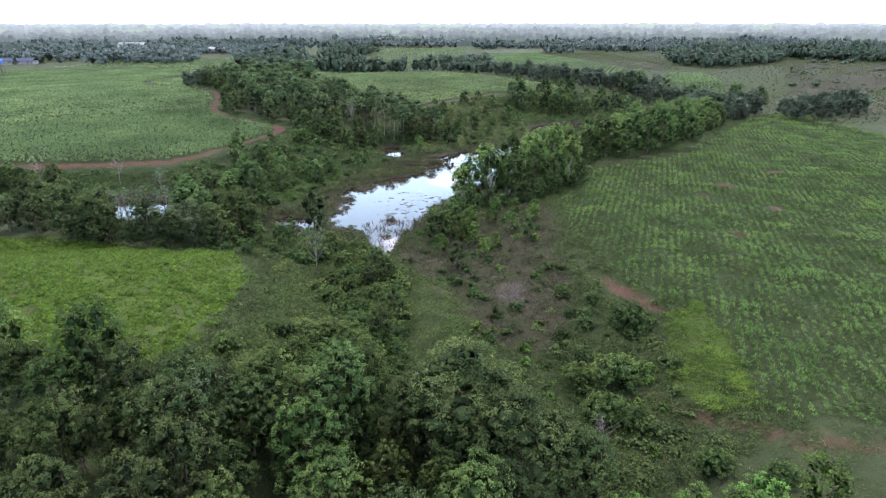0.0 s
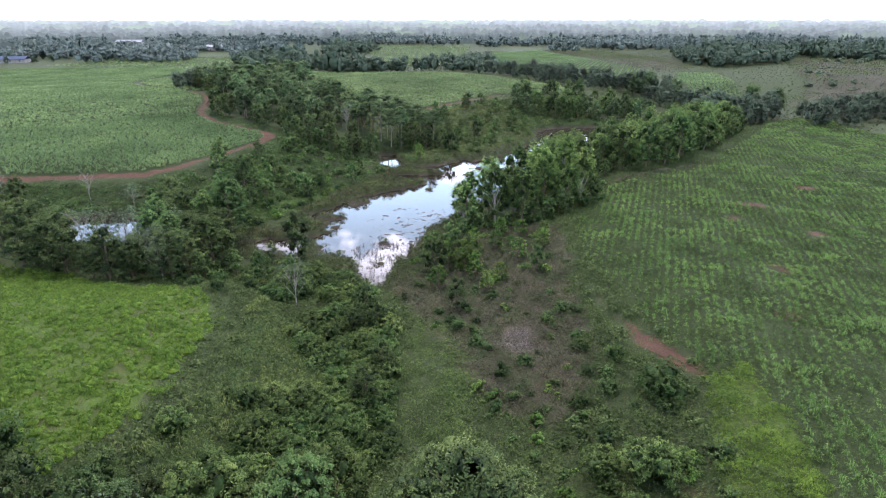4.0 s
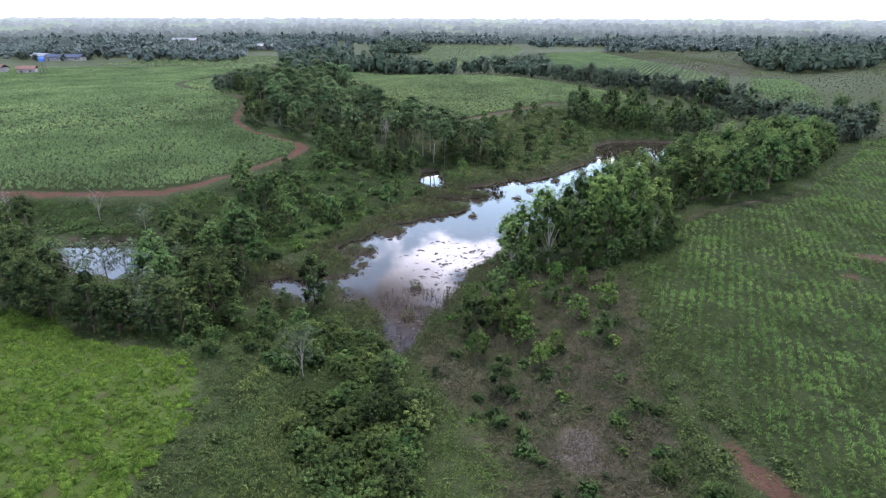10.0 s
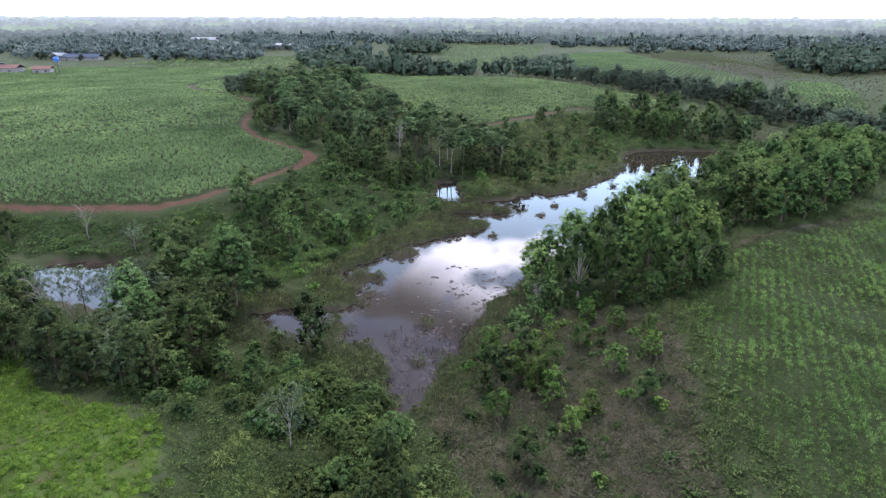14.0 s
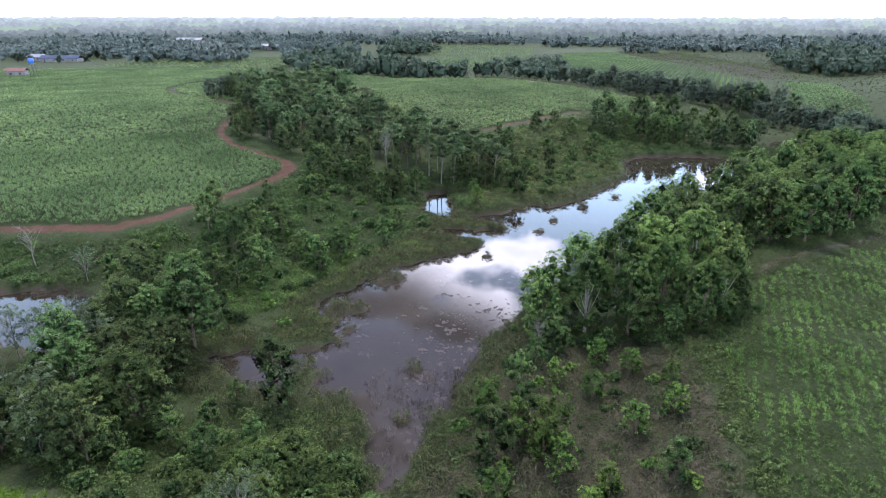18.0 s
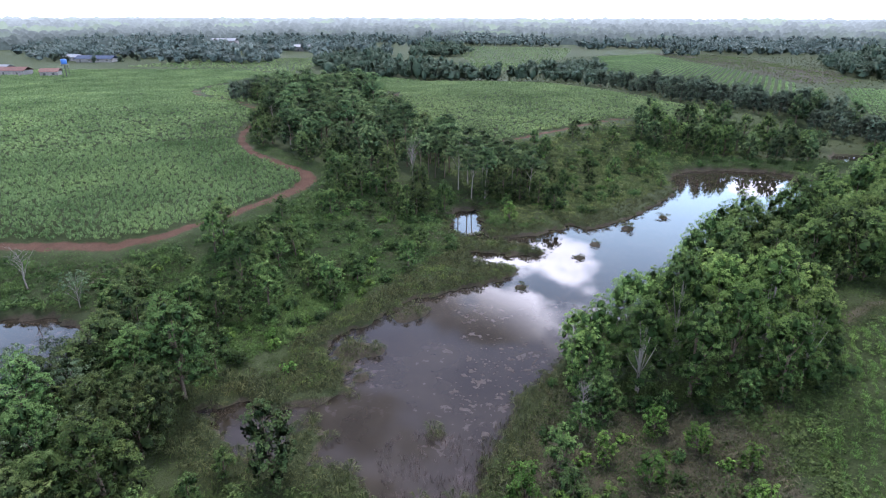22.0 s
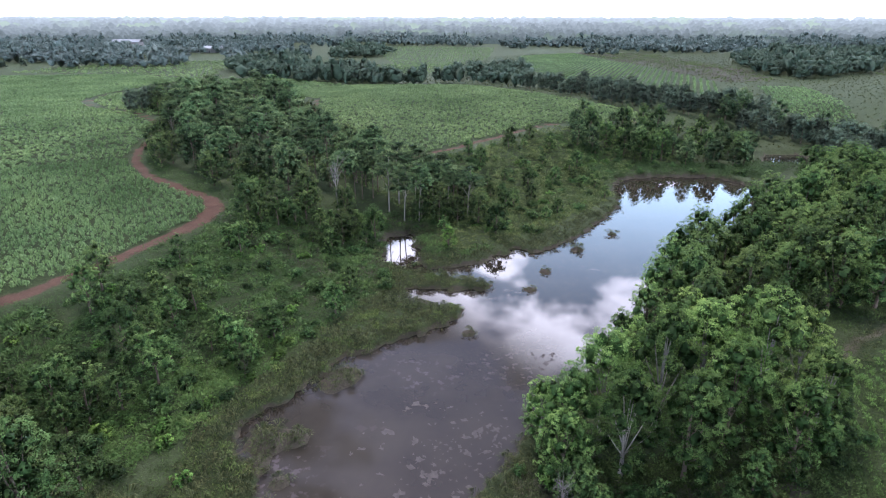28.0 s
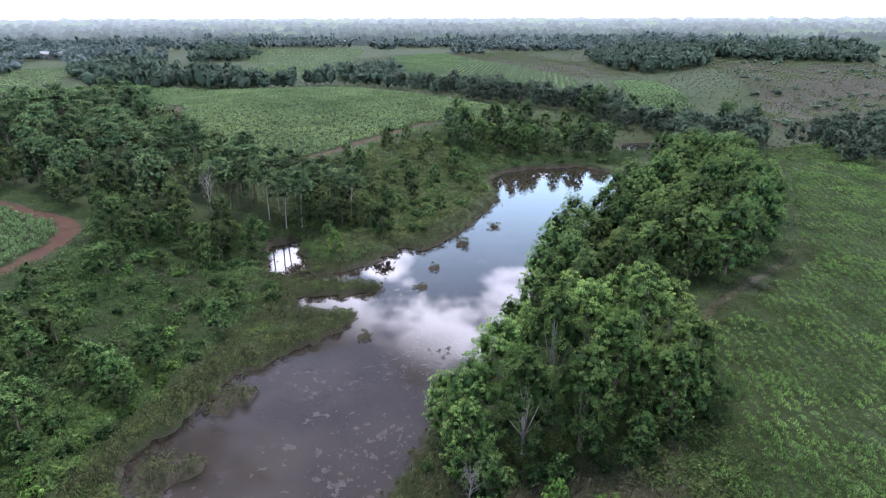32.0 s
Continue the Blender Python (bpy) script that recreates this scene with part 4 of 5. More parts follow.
for x, y in ((-22, 189), (-10, 190), (-27, 187), (-6, 187), (-8, 196), (-24, 193)):
    place(tall[int(rng.integers(3))], x, y, 0.8, None, 0.1, "", "tall trees by the inlet")
spread(np.array([(-12.0, 184), (-8.5, 183.5), (-5, 183), (-3, 187), (-10.5, 187), (-7, 190), (-3.5, 192), (-11, 193), (-5, 197), (-1, 183.5)]), tall + dark, 0.65, 0.9, "tall trees by the inlet")
for x, y, z in ((-15.2, 182.5, 0.85), (-18.3, 184.5, 0.95), (-12.4, 183.5, 0.9), (-16.8, 189, 1.0), (-13.6, 191, 0.95)):
    place(tall[2], x, y, z, None, 0.1, "slender pale-stemmed tree on the inlet's bank", "tall trees by the inlet")
for x, y, z in ((-16.6, 164.2, 0.8), (-12.0, 164.8, 0.7), (-14.2, 163.6, 0.5)):
    place(shrub[0], x, y, z, None, 0.1, "", "shrubs before the inlet")
place(bare[0], -27.5, 181, 1.25, label="white bare tree before the dark forest")

# wet meadow west of the pond
MEADOW = [(-110, 131), (-66, 133.5), (-55, 139), (-48, 152), (-44, 168), (-44, 178), (-28, 176), (-19, 182), (-19, 166), (-14, 160), (-16, 152), (-24, 138), (-30, 124), (-28, 114), (-38, 112), (-47, 118), (-58, 124), (-75, 126), (-100, 122)]
P = dry(scatter(MEADOW, 2.6, 0.48), 1.2)
P = P[(line_dist(P, ROAD_WEST) > 7.0) & ((P[:, 0] > -58) | (P[:, 0] < -82) | (rng.uniform(0, 1, len(P)) < 0.06))]
e = rng.uniform(0, 1, len(P)) + 0.35 * wob(P, 30, 2)
spread(P[e > 0.82], midtree, 0.5, 1.15, "trees of the wet meadow")
spread(P[(e > 0.42) & (e <= 0.82)], shrub, 0.45, 1.1, "shrubs of the wet meadow")
spread(P[(e > 0.2) & (e <= 0.4)], lime, 0.6, 1.2, "shrubs of the wet meadow")
P = scatter([(-44, 166), (-46, 180), (-28, 178), (-20, 182), (-19, 168), (-30, 160)], 4.4, 0.4)
spread(dry(P, 2), midtree + dark, 0.6, 0.95, "trees before the forest")

GROVE = [(-33, 99), (-37, 110), (-46, 112), (-50, 104), (-60, 106), (-76, 107), (-84, 110), (-96, 106), (-96, 94), (-76, 97), (-60, 95), (-46, 87), (-37, 86)]
P = dry(scatter(GROVE, 4.6, 0.4), 0.8)
P = P[~((P[:, 1] > 95.5) & (P[:, 0] < -47.5) & (P[:, 0] > -62))]
k = (P[:, 1] > 102) & (P[:, 0] < -62) & (P[:, 0] > -66)
spread(P[~k], dark + dark[:2] + [grey[0], near[2], near[1]], 0.7, 1.12, "trees round the west pond")
spread(P[k], grey + grey + [bare[0]], 0.6, 0.9, "thin trees at the west pond")
for x, y, s in ((-56.5, 104.5, 0.9), (-51.5, 104, 0.95), (-60, 105, 0.85), (-54, 105.5, 0.8), (-48, 106.5, 0.95), (-62, 124.5, 0.7), (-45.5, 112, 0.8), (-73, 105, 0.75)):
    place(grey[0], x, y, s, None, 0.1, "", "trees round the west pond")
place(bare[0], -57.5, 99, 0.95)
place(bare[0], -53, 98.5, 0.8)
for x, y in ((-61, 98), (-56, 96.5), (-50, 98), (-52.5, 101), (-59, 102), (-48.5, 101)):
    place(any_of(shrub), x, y, rng.uniform(0.7, 1.1), None, 0.1, "", "shrubs at the west pond")
spread(np.array([(-74.0, 109.5), (-79, 111), (-70.5, 107.5), (-84, 113), (-66.5, 106)]), dark, 0.75, 0.95, "trees round the west pond")
spread(np.array([(-56.0, 122.5), (-52, 119), (-48, 122), (-51, 126), (-45.5, 118), (-55, 127), (-46, 127), (-59, 126.0)]), dark + midtree, 0.6, 0.85, "trees round the west pond")
place(bare[0], -72, 127, 0.8)
place(bare[0], -88, 125, 0.85)
place(column[0], -23.4, 99.2, 1.2)
place(midtree[0], -27.5, 98.5, 0.6)

def close_grove(points, protos, smin, smax):
    """Close-set trees, lower where the west pond shows between them."""
    for x, y in points:
        off = abs((x + 1) * 0.782 + (y - 33) * 0.623)
        s = edge_rng.uniform(smin, smax) * (0.6 if off < 4.5 and y > 90 else 1.0)
        place(protos[int(edge_rng.integers(len(protos)))], x + edge_rng.normal() * 0.8, y + edge_rng.normal() * 0.8, s, edge_rng.uniform(0, 6.28), 0.1, "", "trees round the west pond")


close_grove([(-36, 87.5), (-39.5, 88), (-43.5, 88.5), (-47.5, 89.5), (-51.5, 91), (-55.5, 92), (-60, 94), (-64.5, 96), (-38, 92), (-42, 92.5), (-46, 93.5), (-50.5, 95), (-59, 98), (-63.5, 100.5)], [dark[0], dark[1], dark[2], dark[3]], 0.8, 1.05)
close_grove([(-36.5, 97.5), (-40.5, 97), (-44.5, 98), (-36, 101.5), (-39.5, 101.5), (-43.5, 102.5), (-47.5, 103), (-41.5, 106), (-45.5, 107), (-49.5, 107)], [dark[1], dark[3], grey[0], near[2]], 0.8, 1.0)
close_grove([(-46, 112), (-43.5, 110), (-47.5, 115.5), (-50.5, 118)], [midtree[1], dark[2], grey[0]], 0.85, 1.05)

# thicket along the valley floor, south
THICKET = [(-23.5, 80), (-26, 90), (-17, 94), (-11, 88), (-7.6, 79.7), (-6, 72), (-4.8, 63), (-5, 54), (-8, 47), (-18, 47), (-17, 55), (-15, 63), (-16, 70), (-19.5, 76)]
P = scatter(THICKET, 2.2, 0.45)
e = P[:, 0] + 13 + 0.5 * (P[:, 1] - 70) * -0.2
P = P[np.hypot(P[:, 0] + 19.5, P[:, 1] - 80.5) > 3.2]
spread(P, vine + vine + shrub, 0.5, 1.15, "thickets of the valley floor")
for x, y, s, p in ((-8, 60, 0.62, dark[1]), (-6.8, 66, 0.5, dark[2]), (-11, 75, 0.5, dark[3]), (-8.5, 76, 0.55, dark[0]), (-10.5, 81, 0.55, dark[1]), (-19.8, 82, 0.85, grey[0]), (-9.5, 71, 0.5, midtree[1])):
    place(p, x, y, s)

P = scatter([(-25, 50), (-24, 58), (-17, 60), (-10, 58), (-9, 49), (-18, 45)], 3.2, 0.45)
spread(P, vine + shrub, 0.35, 0.8, "thickets of the valley floor")
WET_THICKET = [(-40, 86), (-33, 97), (-26, 96), (-19, 95), (-13, 93), (-13, 88), (-24, 84), (-34, 82)]
P = dry(scatter(WET_THICKET, 2.3, 0.45), 0.6)
spread(P[rng.uniform(0, 1, len(P)) < 0.75], vine + shrub, 0.4, 0.85, "thickets of the valley floor")
for x, y, s in ((-26.5, 90, 0.75), (-31, 92, 0.8), (-23, 92.5, 0.6), (-34.5, 89, 0.85), (-29, 95.5, 0.6)):
    place(any_of(midtree), x, y, s, None, 0.1, "", "trees of the valley floor")

# woods below the start
FORE = [(-44, 27), (-44, 47), (-33, 47), (-25, 42), (-20, 46), (-15, 47), (-8, 44), (4, 43), (9, 40), (12, 34), (12, 27)]
P = scatter(FORE, 4.0, 0.4)
P = P[(P[:, 1] < 0.85 * np.abs(P[:, 0] + 3) + 46) & (np.abs(P[:, 0] + 3) < 0.78 * P[:, 1] + 8)]
spread(P, near[:2] * 2 + dark[:1] + [midtree[0]], 0.6, 1.0, "trees below the flight")
for x, y, s, p in ((-15.5, 40.5, 1.0, near[1]), (-20.5, 37.5, 0.95, grey[0]), (-4.5, 29.5, 1.2, young[0]), (-2, 29, 1.1, young[1]), (12, 30, 1.2, young[0]), (16, 30, 1.1, young[1]), (20.5, 30.2, 1.0, young[0]), (24.5, 30.6, 1.05, young[1]), (18.5, 28.5, 1.2, young[1]), (-9.5, 40, 1.05, near[2]), (0.5, 41, 1.15, feather[0]), (5, 36, 1.0, feather[0])):
    place(p, x, y, s)
place(bare[1], 12.2, 39, 0.95)
for x, y, s in ((20.5, 59, 1.25), (16.5, 49.5, 1.2), (13, 51, 0.9), (14, 45, 1.0), (19, 50, 0.5), (16, 43, 0.8), (12.6, 76.5, 0.55), (15, 69, 0.6), (18, 66, 0.6), (20, 36, 0.7), (24, 34, 0.6), (13, 60, 0.55)):
    place(vine[int(rng.integers(3))], x, y, s, None, 0.1, "leafy shrub overgrown with climbers")

# heath and saplings on the east side
for x, y, s, p in ((1.6, 82, 0.85, 0), (-1.5, 93, 1.15, 1), (0.5, 96, 1.0, 0), (4, 96.5, 1.1, 1), (4.5, 92, 0.9, 0), (-2, 99, 1.0, 1), (11.5, 97, 0.8, 0), (6, 87, 0.7, 1), (8, 90, 0.7, 0), (-1, 88.5, 0.8, 1), (1, 104, 0.9, 0)):
    place((young + midtree)[p if rng.uniform() < 0.6 else 2 + p], x, y, s, None, 0.1, "", "saplings on the heath")
for x, y, s in ((3, 94, 0.85), (1.5, 98.5, 0.85), (8.5, 103, 0.7), (13, 107, 0.7), (15.5, 99, 0.7), (10, 110, 0.7), (3, 109, 0.65), (13.5, 91, 0.7), (5, 106, 0.6), (16.5, 104, 0.6)):
    place((young + midtree[:1])[int(rng.integers(3))], x, y, s * 1.1, None, 0.1, "", "saplings on the heath")
P = scatter(HEATH, 3.6, 0.48)
P = np.concatenate([dry(P, 1), dry(scatter(HEATH, 2.6, 0.48), 1)[::2]])
P = P[(rng.uniform(0, 1, len(P)) + 0.5 * wob(P, 14, 2) > 0.3) & (np.hypot(P[:, 0] - 8.6, P[:, 1] - 73) > 3)]
spread(P, heath_shrub + heath_shrub + lime, 0.25, 0.95, "shrubs on the heath")
P = scatter([(5, 45), (13, 38), (21, 40), (22.5, 52), (22, 60), (16, 66), (4, 60)], 2.6, 0.48)
P = P[line_dist(P, TRACK) > 2.0]
spread(P, lime + heath_shrub + shrub, 0.3, 0.85, "shrubs on the valley side")
place(bare[1], 3.5, 112, 0.9)

# point of land and north shore
POINT = [(-9, 178), (-6, 168), (8, 175), (20, 188), (29, 200), (30, 215), (22, 240), (4, 228), (-8, 210)]
P = dry(scatter(POINT, 5.0, 0.45), 2)
e = rng.uniform(0, 1, len(P))
spread(P[e > 0.55], midtree, 0.5, 0.95, "trees on the point of land")
spread(P[(e > 0.25) & (e <= 0.62)], shrub, 0.6, 1.2, "shrubs on the point of land")
place(midtree[1], 2, 177, 1.25, label="light green rounded tree on the grassy point")
place(young[0], -6.5, 170, 0.9)
NORTH = [(24, 243), (34, 226), (50, 231), (66, 229), (80, 236), (84, 252), (70, 258), (48, 258), (30, 252)]
P = scatter(NORTH, 4.3, 0.4)
spread(P, midtree + bank_far + wood, 0.55, 0.85, "trees of the north shore")
NORTH_EAST = [(92, 226), (104, 216), (120, 228), (138, 244), (130, 256), (116, 266), (100, 262), (98, 250)]
spread(scatter(NORTH_EAST, 5.6, 0.4), midwood, 0.65, 1.0, "trees beyond the far pool")
place(bank_far[0], 124, 253, 1.15, None, 0.1, "broad light green tree at the edge of the fallow land")
place(bank_far[1], 135, 253, 0.9, None, 0.1, "green tree at the edge of the fallow land")
for x, y in ((91, 281), (84, 276), (94, 286), (112, 268), (104, 280)):
    place(any_of(wood), x, y, 1.0, None, 0.1, "", "tall trees by the valley")
EDGE_EAST = [(112, 190), (120, 186), (150, 205), (160, 240), (135, 236), (120, 214)]
spread(scatter(EDGE_EAST, 6.0, 0.4), midwood, 0.55, 0.85, "trees at the field's far corner")

# belts of trees between the fields
HEDGES = [[(62, 278), (54, 290), (44, 305), (26, 330), (8, 352), (34, 352), (60, 330), (78, 312), (94, 290), (86, 276)],
          [(-124, 392), (-92, 384), (-34, 360), (-38, 396), (-70, 420), (-120, 428)],
          [(-34, 361), (20, 366), (30, 380), (24, 384), (-34, 371)],
          [(0, 396), (30, 392), (34, 420), (30, 440), (2, 430)],
          [(-150, 455), (-125, 430), (-100, 428), (-95, 470), (-130, 500), (-160, 490)],
          [(-70, 585), (-64, 640), (-110, 660), (-110, 570)],
          [(170, 385), (230, 425), (300, 530), (260, 600), (190, 520), (160, 420)],
          [(292, 505), (340, 470), (400, 445), (520, 430), (620, 520), (500, 620), (320, 610)],
          [(84, 266), (108, 262), (112, 276), (98, 302), (80, 300)],
          [(-118, 268), (-104, 262), (-94, 268), (-96, 284), (-112, 286)]]
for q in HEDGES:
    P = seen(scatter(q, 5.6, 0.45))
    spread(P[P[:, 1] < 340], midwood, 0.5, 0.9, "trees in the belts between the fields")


def joined_trees(P, r, low, high, wide, name, label, mat, core=0.8):
    """Far trees too many to count, as one joined mass."""
    pieces = []
    for (x, y), zz in zip(P, height(P)):
        hgt = r.uniform(low, high) * (r.uniform(1.25, 1.6) if r.uniform() < 0.16 else 1)
        w = wide * r.uniform(0.55, 1.3)
        lob = [((x, y, zz + hgt * 0.42), (w * 0.62, w * 0.62, hgt * 0.42))]
        lob += [((x + r.normal() * w * 0.4, y + r.normal() * w * 0.4, zz + hgt * r.uniform(0.5, 0.86)), (w * r.uniform(0.26, 0.42),) * 2 + (hgt * r.uniform(0.14, 0.22),)) for _ in range(4)]
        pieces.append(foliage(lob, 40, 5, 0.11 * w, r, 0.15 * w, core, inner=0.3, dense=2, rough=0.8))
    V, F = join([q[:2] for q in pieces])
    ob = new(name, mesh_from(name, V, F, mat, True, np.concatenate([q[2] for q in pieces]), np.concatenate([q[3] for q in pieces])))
    tagged(ob, label, "woods", "", "stuff")


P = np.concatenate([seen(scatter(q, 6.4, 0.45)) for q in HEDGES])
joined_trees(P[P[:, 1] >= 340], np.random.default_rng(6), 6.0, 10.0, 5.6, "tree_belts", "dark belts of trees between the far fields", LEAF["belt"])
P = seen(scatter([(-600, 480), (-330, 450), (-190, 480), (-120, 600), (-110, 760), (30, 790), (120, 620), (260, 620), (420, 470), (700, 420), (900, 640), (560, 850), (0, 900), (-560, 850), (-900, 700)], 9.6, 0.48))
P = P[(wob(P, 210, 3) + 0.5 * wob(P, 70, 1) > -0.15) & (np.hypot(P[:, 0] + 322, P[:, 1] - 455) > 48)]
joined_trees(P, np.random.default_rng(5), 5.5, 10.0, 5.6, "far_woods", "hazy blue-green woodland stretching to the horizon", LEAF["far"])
P = seen(scatter([(150, 294), (134, 205), (170, 190), (300, 240), (420, 400), (300, 520), (230, 425), (190, 330)], 11, 0.48))
joined_trees(P[wob(P, 60, 2) + 0.4 * wob(P, 20, 1) > 0.3], np.random.default_rng(8), 0.9, 2.6, 2.6, "fallow_bushes", "scattered bushes on fallow land", LEAF["belt"], 0.95)

# ---- crops and grasses ----
r1 = np.random.default_rng(21)
cane_t = [tussock(r1, 13, 0.5, 0.8, 0.15, 0) for _ in range(6)]
cane_far = [tussock(r1, 11, 0.75, 0.85, 0.32, 0) for _ in range(5)]
crop_t = [tussock(r1, 24, 0.42, 0.55, 0.042, 0) for _ in range(6)]
grass_t = [blades(r1, 12, 0.7, 1.0, 0.09, 1) for _ in range(6)]
mound_t = [tussock(r1, 44, 0.6, 0.5, 0.055, 0.72) for _ in range(6)]
tuft_t = [tussock(r1, 30, 0.7, 0.62, 0.06, 0) for _ in range(6)]
leafy_t = [tussock(r1, 24, 0.55, 0.5, 0.2, 0.62) for _ in range(5)]
weed_t = [carpet(r1, 62, 0.18, 0.62) for _ in range(6)]
rough_t = [carpet(r1, 50, 0.34, 0.17, 0.75, 0.36) for _ in range(6)]
reed_t = [blades(r1, 7, 0.9, 0.35, 0.06, 1) for _ in range(4)]

P = seen(scatter(CANE_WEST, 0.98, 0.42, 0.5, 0.9))
dist = np.hypot(P[:, 0] + 3, P[:, 1] - 60)
nearp = P[(dist < 165) & (line_dist(P, ROAD_WEST) > 1.5)]
strew("sugar_cane", "dense green sugar cane field beside a red road", "sugar cane", cane_t, nearp, 0.95, 1.3, LEAF["cane"])
P = seen(scatter(CANE_WEST, 1.5, 0.45))
P = P[(np.hypot(P[:, 0] + 3, P[:, 1] - 60) >= 165) & (line_dist(P, ROAD_WEST) > 2.2)]
strew("sugar_cane", "far part of the green sugar cane field on the rise", "sugar cane", cane_far, P, 0.9, 1.3, LEAF["cane"])
P = seen(scatter(CANE_HILL, 1.25, 0.45))
P = P[line_dist(P, ROAD_HILL) > 1.4]
strew("sugar_cane", "green sugar cane on a low hill", "sugar cane", cane_far, P, 0.8, 1.15, LEAF["cane"])
P = np.concatenate([seen(scatter(CANE_BACK, 2.2, 0.45)), seen(scatter([(-114, 264), (-96, 258), (-75, 292), (-62, 300), (-70, 330), (-76, 352), (-142, 362), (-152, 327), (-143, 298), (-129, 281)], 2.0, 0.45)), seen(scatter(BACK_FIELDS, 4.0, 0.45)), seen(scatter(BACK_STRIP, 3.2, 0.45)), seen(scatter(CANE_LEFT, 3.2, 0.45))])
strew("sugar_cane", "distant pale green cane fields", "sugar cane", cane_far, P, 0.9, 1.5, LEAF["cane"])
P = np.concatenate([seen(scatter(STRIPES, 3.0, 0.12, -0.35, 1.2)), seen(scatter(STRIPES_LOW, 1.9, 0.3, -0.35, 1.2))])
strew("row_crop", "distant striped rows of young green crop", "crop", cane_far, P, 0.8, 1.15, LEAF["cane"])

P = seen(scatter(FIELD_EAST, 1.08, 0.22, -0.35, 0.5), 10)
P = P[~inside(P, LIME) & (line_dist(P, FIELD_PATH) > 2.2 + 0.6 * wob(P, 6, 1))]
P = P[(rng.uniform(0, 1, len(P)) + 0.22 * wob(P, 14, 2)) > 0.12]
for x, y, r_ in ((54, 111, 3.0), (57, 96, 1.8), (44, 83, 1.5), (48, 104, 1.6), (70, 122, 2.8), (38, 70, 1.6), (60, 84, 1.8)):
    P = P[np.hypot(P[:, 0] - x, (P[:, 1] - y) * 1.3) > 0.8 * r_ + 1.3 * wob(P, 4, 2) + 0.4 * rng.normal(size=len(P))]
strew("row_crop", "rows of young green cane with patches of bare red earth", "crop", crop_t, P, 0.6, 1.1, LEAF["crop"], lump=9)

P = seen(scatter(FIELD_EAST, 0.9, 0.48), 10)
P = P[(rng.uniform(0, 1, len(P)) < np.where(P[:, 1] < 130, 1.0, 0.6)) & (line_dist(P, FIELD_PATH) > 1.2 + 0.7 * wob(P, 5, 2))]
for x, y, r_ in ((54, 111, 3.0), (57, 96, 1.8), (44, 83, 1.5), (48, 104, 1.6), (70, 122, 2.8), (38, 70, 1.6), (60, 84, 1.8)):
    P = P[np.hypot(P[:, 0] - x, (P[:, 1] - y) * 1.3) > 0.8 * r_ + 1.3 * wob(P, 4, 2) + 0.4 * rng.normal(size=len(P))]
strew("field_weeds", "low weeds and fallen leaves between the crop rows", "weeds", rough_t, P, 0.7, 1.1, LEAF["crop_low"], lump=5)
OPEN = [(-60, 205), (-60, 480), (60, 640), (260, 620), (330, 420), (180, 190), (118, 180), (100, 215), (60, 235), (30, 245), (0, 228)]
P = seen(scatter(OPEN, 3.4, 0.48))
P = P[~inside(P, CANE_HILL) & ~inside(P, STRIPES) & ~inside(P, STRIPES_LOW) & ~inside(P, BACK_FIELDS) & ~inside(P, BACK_STRIP) & ~inside(P, FOREST) & (line_dist(P, ROAD_HILL) > 1.5) & (water_dist(P) > 1)]
fal = inside(P, FALLOW) | inside(P, FALLOW_EAST)
strew("far_grass", "uneven olive grassland between far fields", "grass", cane_far, P[~fal], 0.5, 1.0, LEAF["sedge"])
P = np.concatenate([seen(scatter(q, 1.9, 0.48)) for q in (FALLOW, FALLOW_EAST)])
fal = (wob(P, 60, 3) + 0.8 * wob(P, 18, 1) + 0.5 * rng.normal(size=len(P)) > np.where(inside(P, FALLOW), 0.1, -0.15))
strew("far_grass", "dry brownish grass on fallow land", "grass", cane_far, P[fal], 0.4, 0.9, LEAF["heath"], lump=12)
strew("far_grass", "olive rough growth on fallow land", "grass", cane_far, P[~fal], 0.45, 1.1, LEAF["vine_grass"], lump=12)
P = seen(scatter(PASTURE, 0.85, 0.42, 0.2, 0.75), 12)
P = P[poly_dist(P, PASTURE) + 0.9 * wob(P, 8, 2) + 0.5 * wob(P, 3, 1) < -0.4]
P = P[(wob(P * (0.6, 1.6), 7, 1) + 0.5 * rng.normal(size=len(P)) > -0.9) & (line_dist(P, PASTURE_PATH) > 0.35 + 0.5 * wob(P, 4, 1))]
strew("tall_grass", "bright yellow-green tussocks of tall grass", "grass", mound_t, P, 0.55, 1.1, LEAF["pasture"], lump=3.4)
P = seen(scatter(PASTURE, 0.7, 0.48), 12)
strew("tall_grass", "loose blades between the bright tussocks", "grass", grass_t, P[line_dist(P, PASTURE_PATH) > 0.5], 0.4, 0.8, LEAF["pasture"])

MEADOW_ALL = [(-112, 118), (-112, 131), (-66, 133), (-54, 139), (-46, 156), (-45, 174), (-20, 184), (-9, 190), (4, 226), (26, 246), (40, 226), (30, 214), (29, 200), (20, 188), (6, 174), (-6, 166), (-20, 170), (-15, 155), (-24, 140), (-30, 122), (-38, 112), (-60, 124)]
P = dry(seen(scatter(MEADOW_ALL, 0.95, 0.48)), 0.9)
pt = inside(P, POINT)
LUSH_WEST = [(-30, 124), (-26, 132), (-22, 139), (-27, 142), (-34, 134), (-40, 126), (-37, 115), (-30, 112)]
lw = inside(P, LUSH_WEST)
strew("creepers", "bright green leafy carpet on the marshy shore", "weeds", weed_t, P[lw], 1.0, 1.6, LEAF["creeper"], lump=5)
k = lw & (wob(P, 7, 2) + 0.5 * rng.normal(size=len(P)) > -0.2)
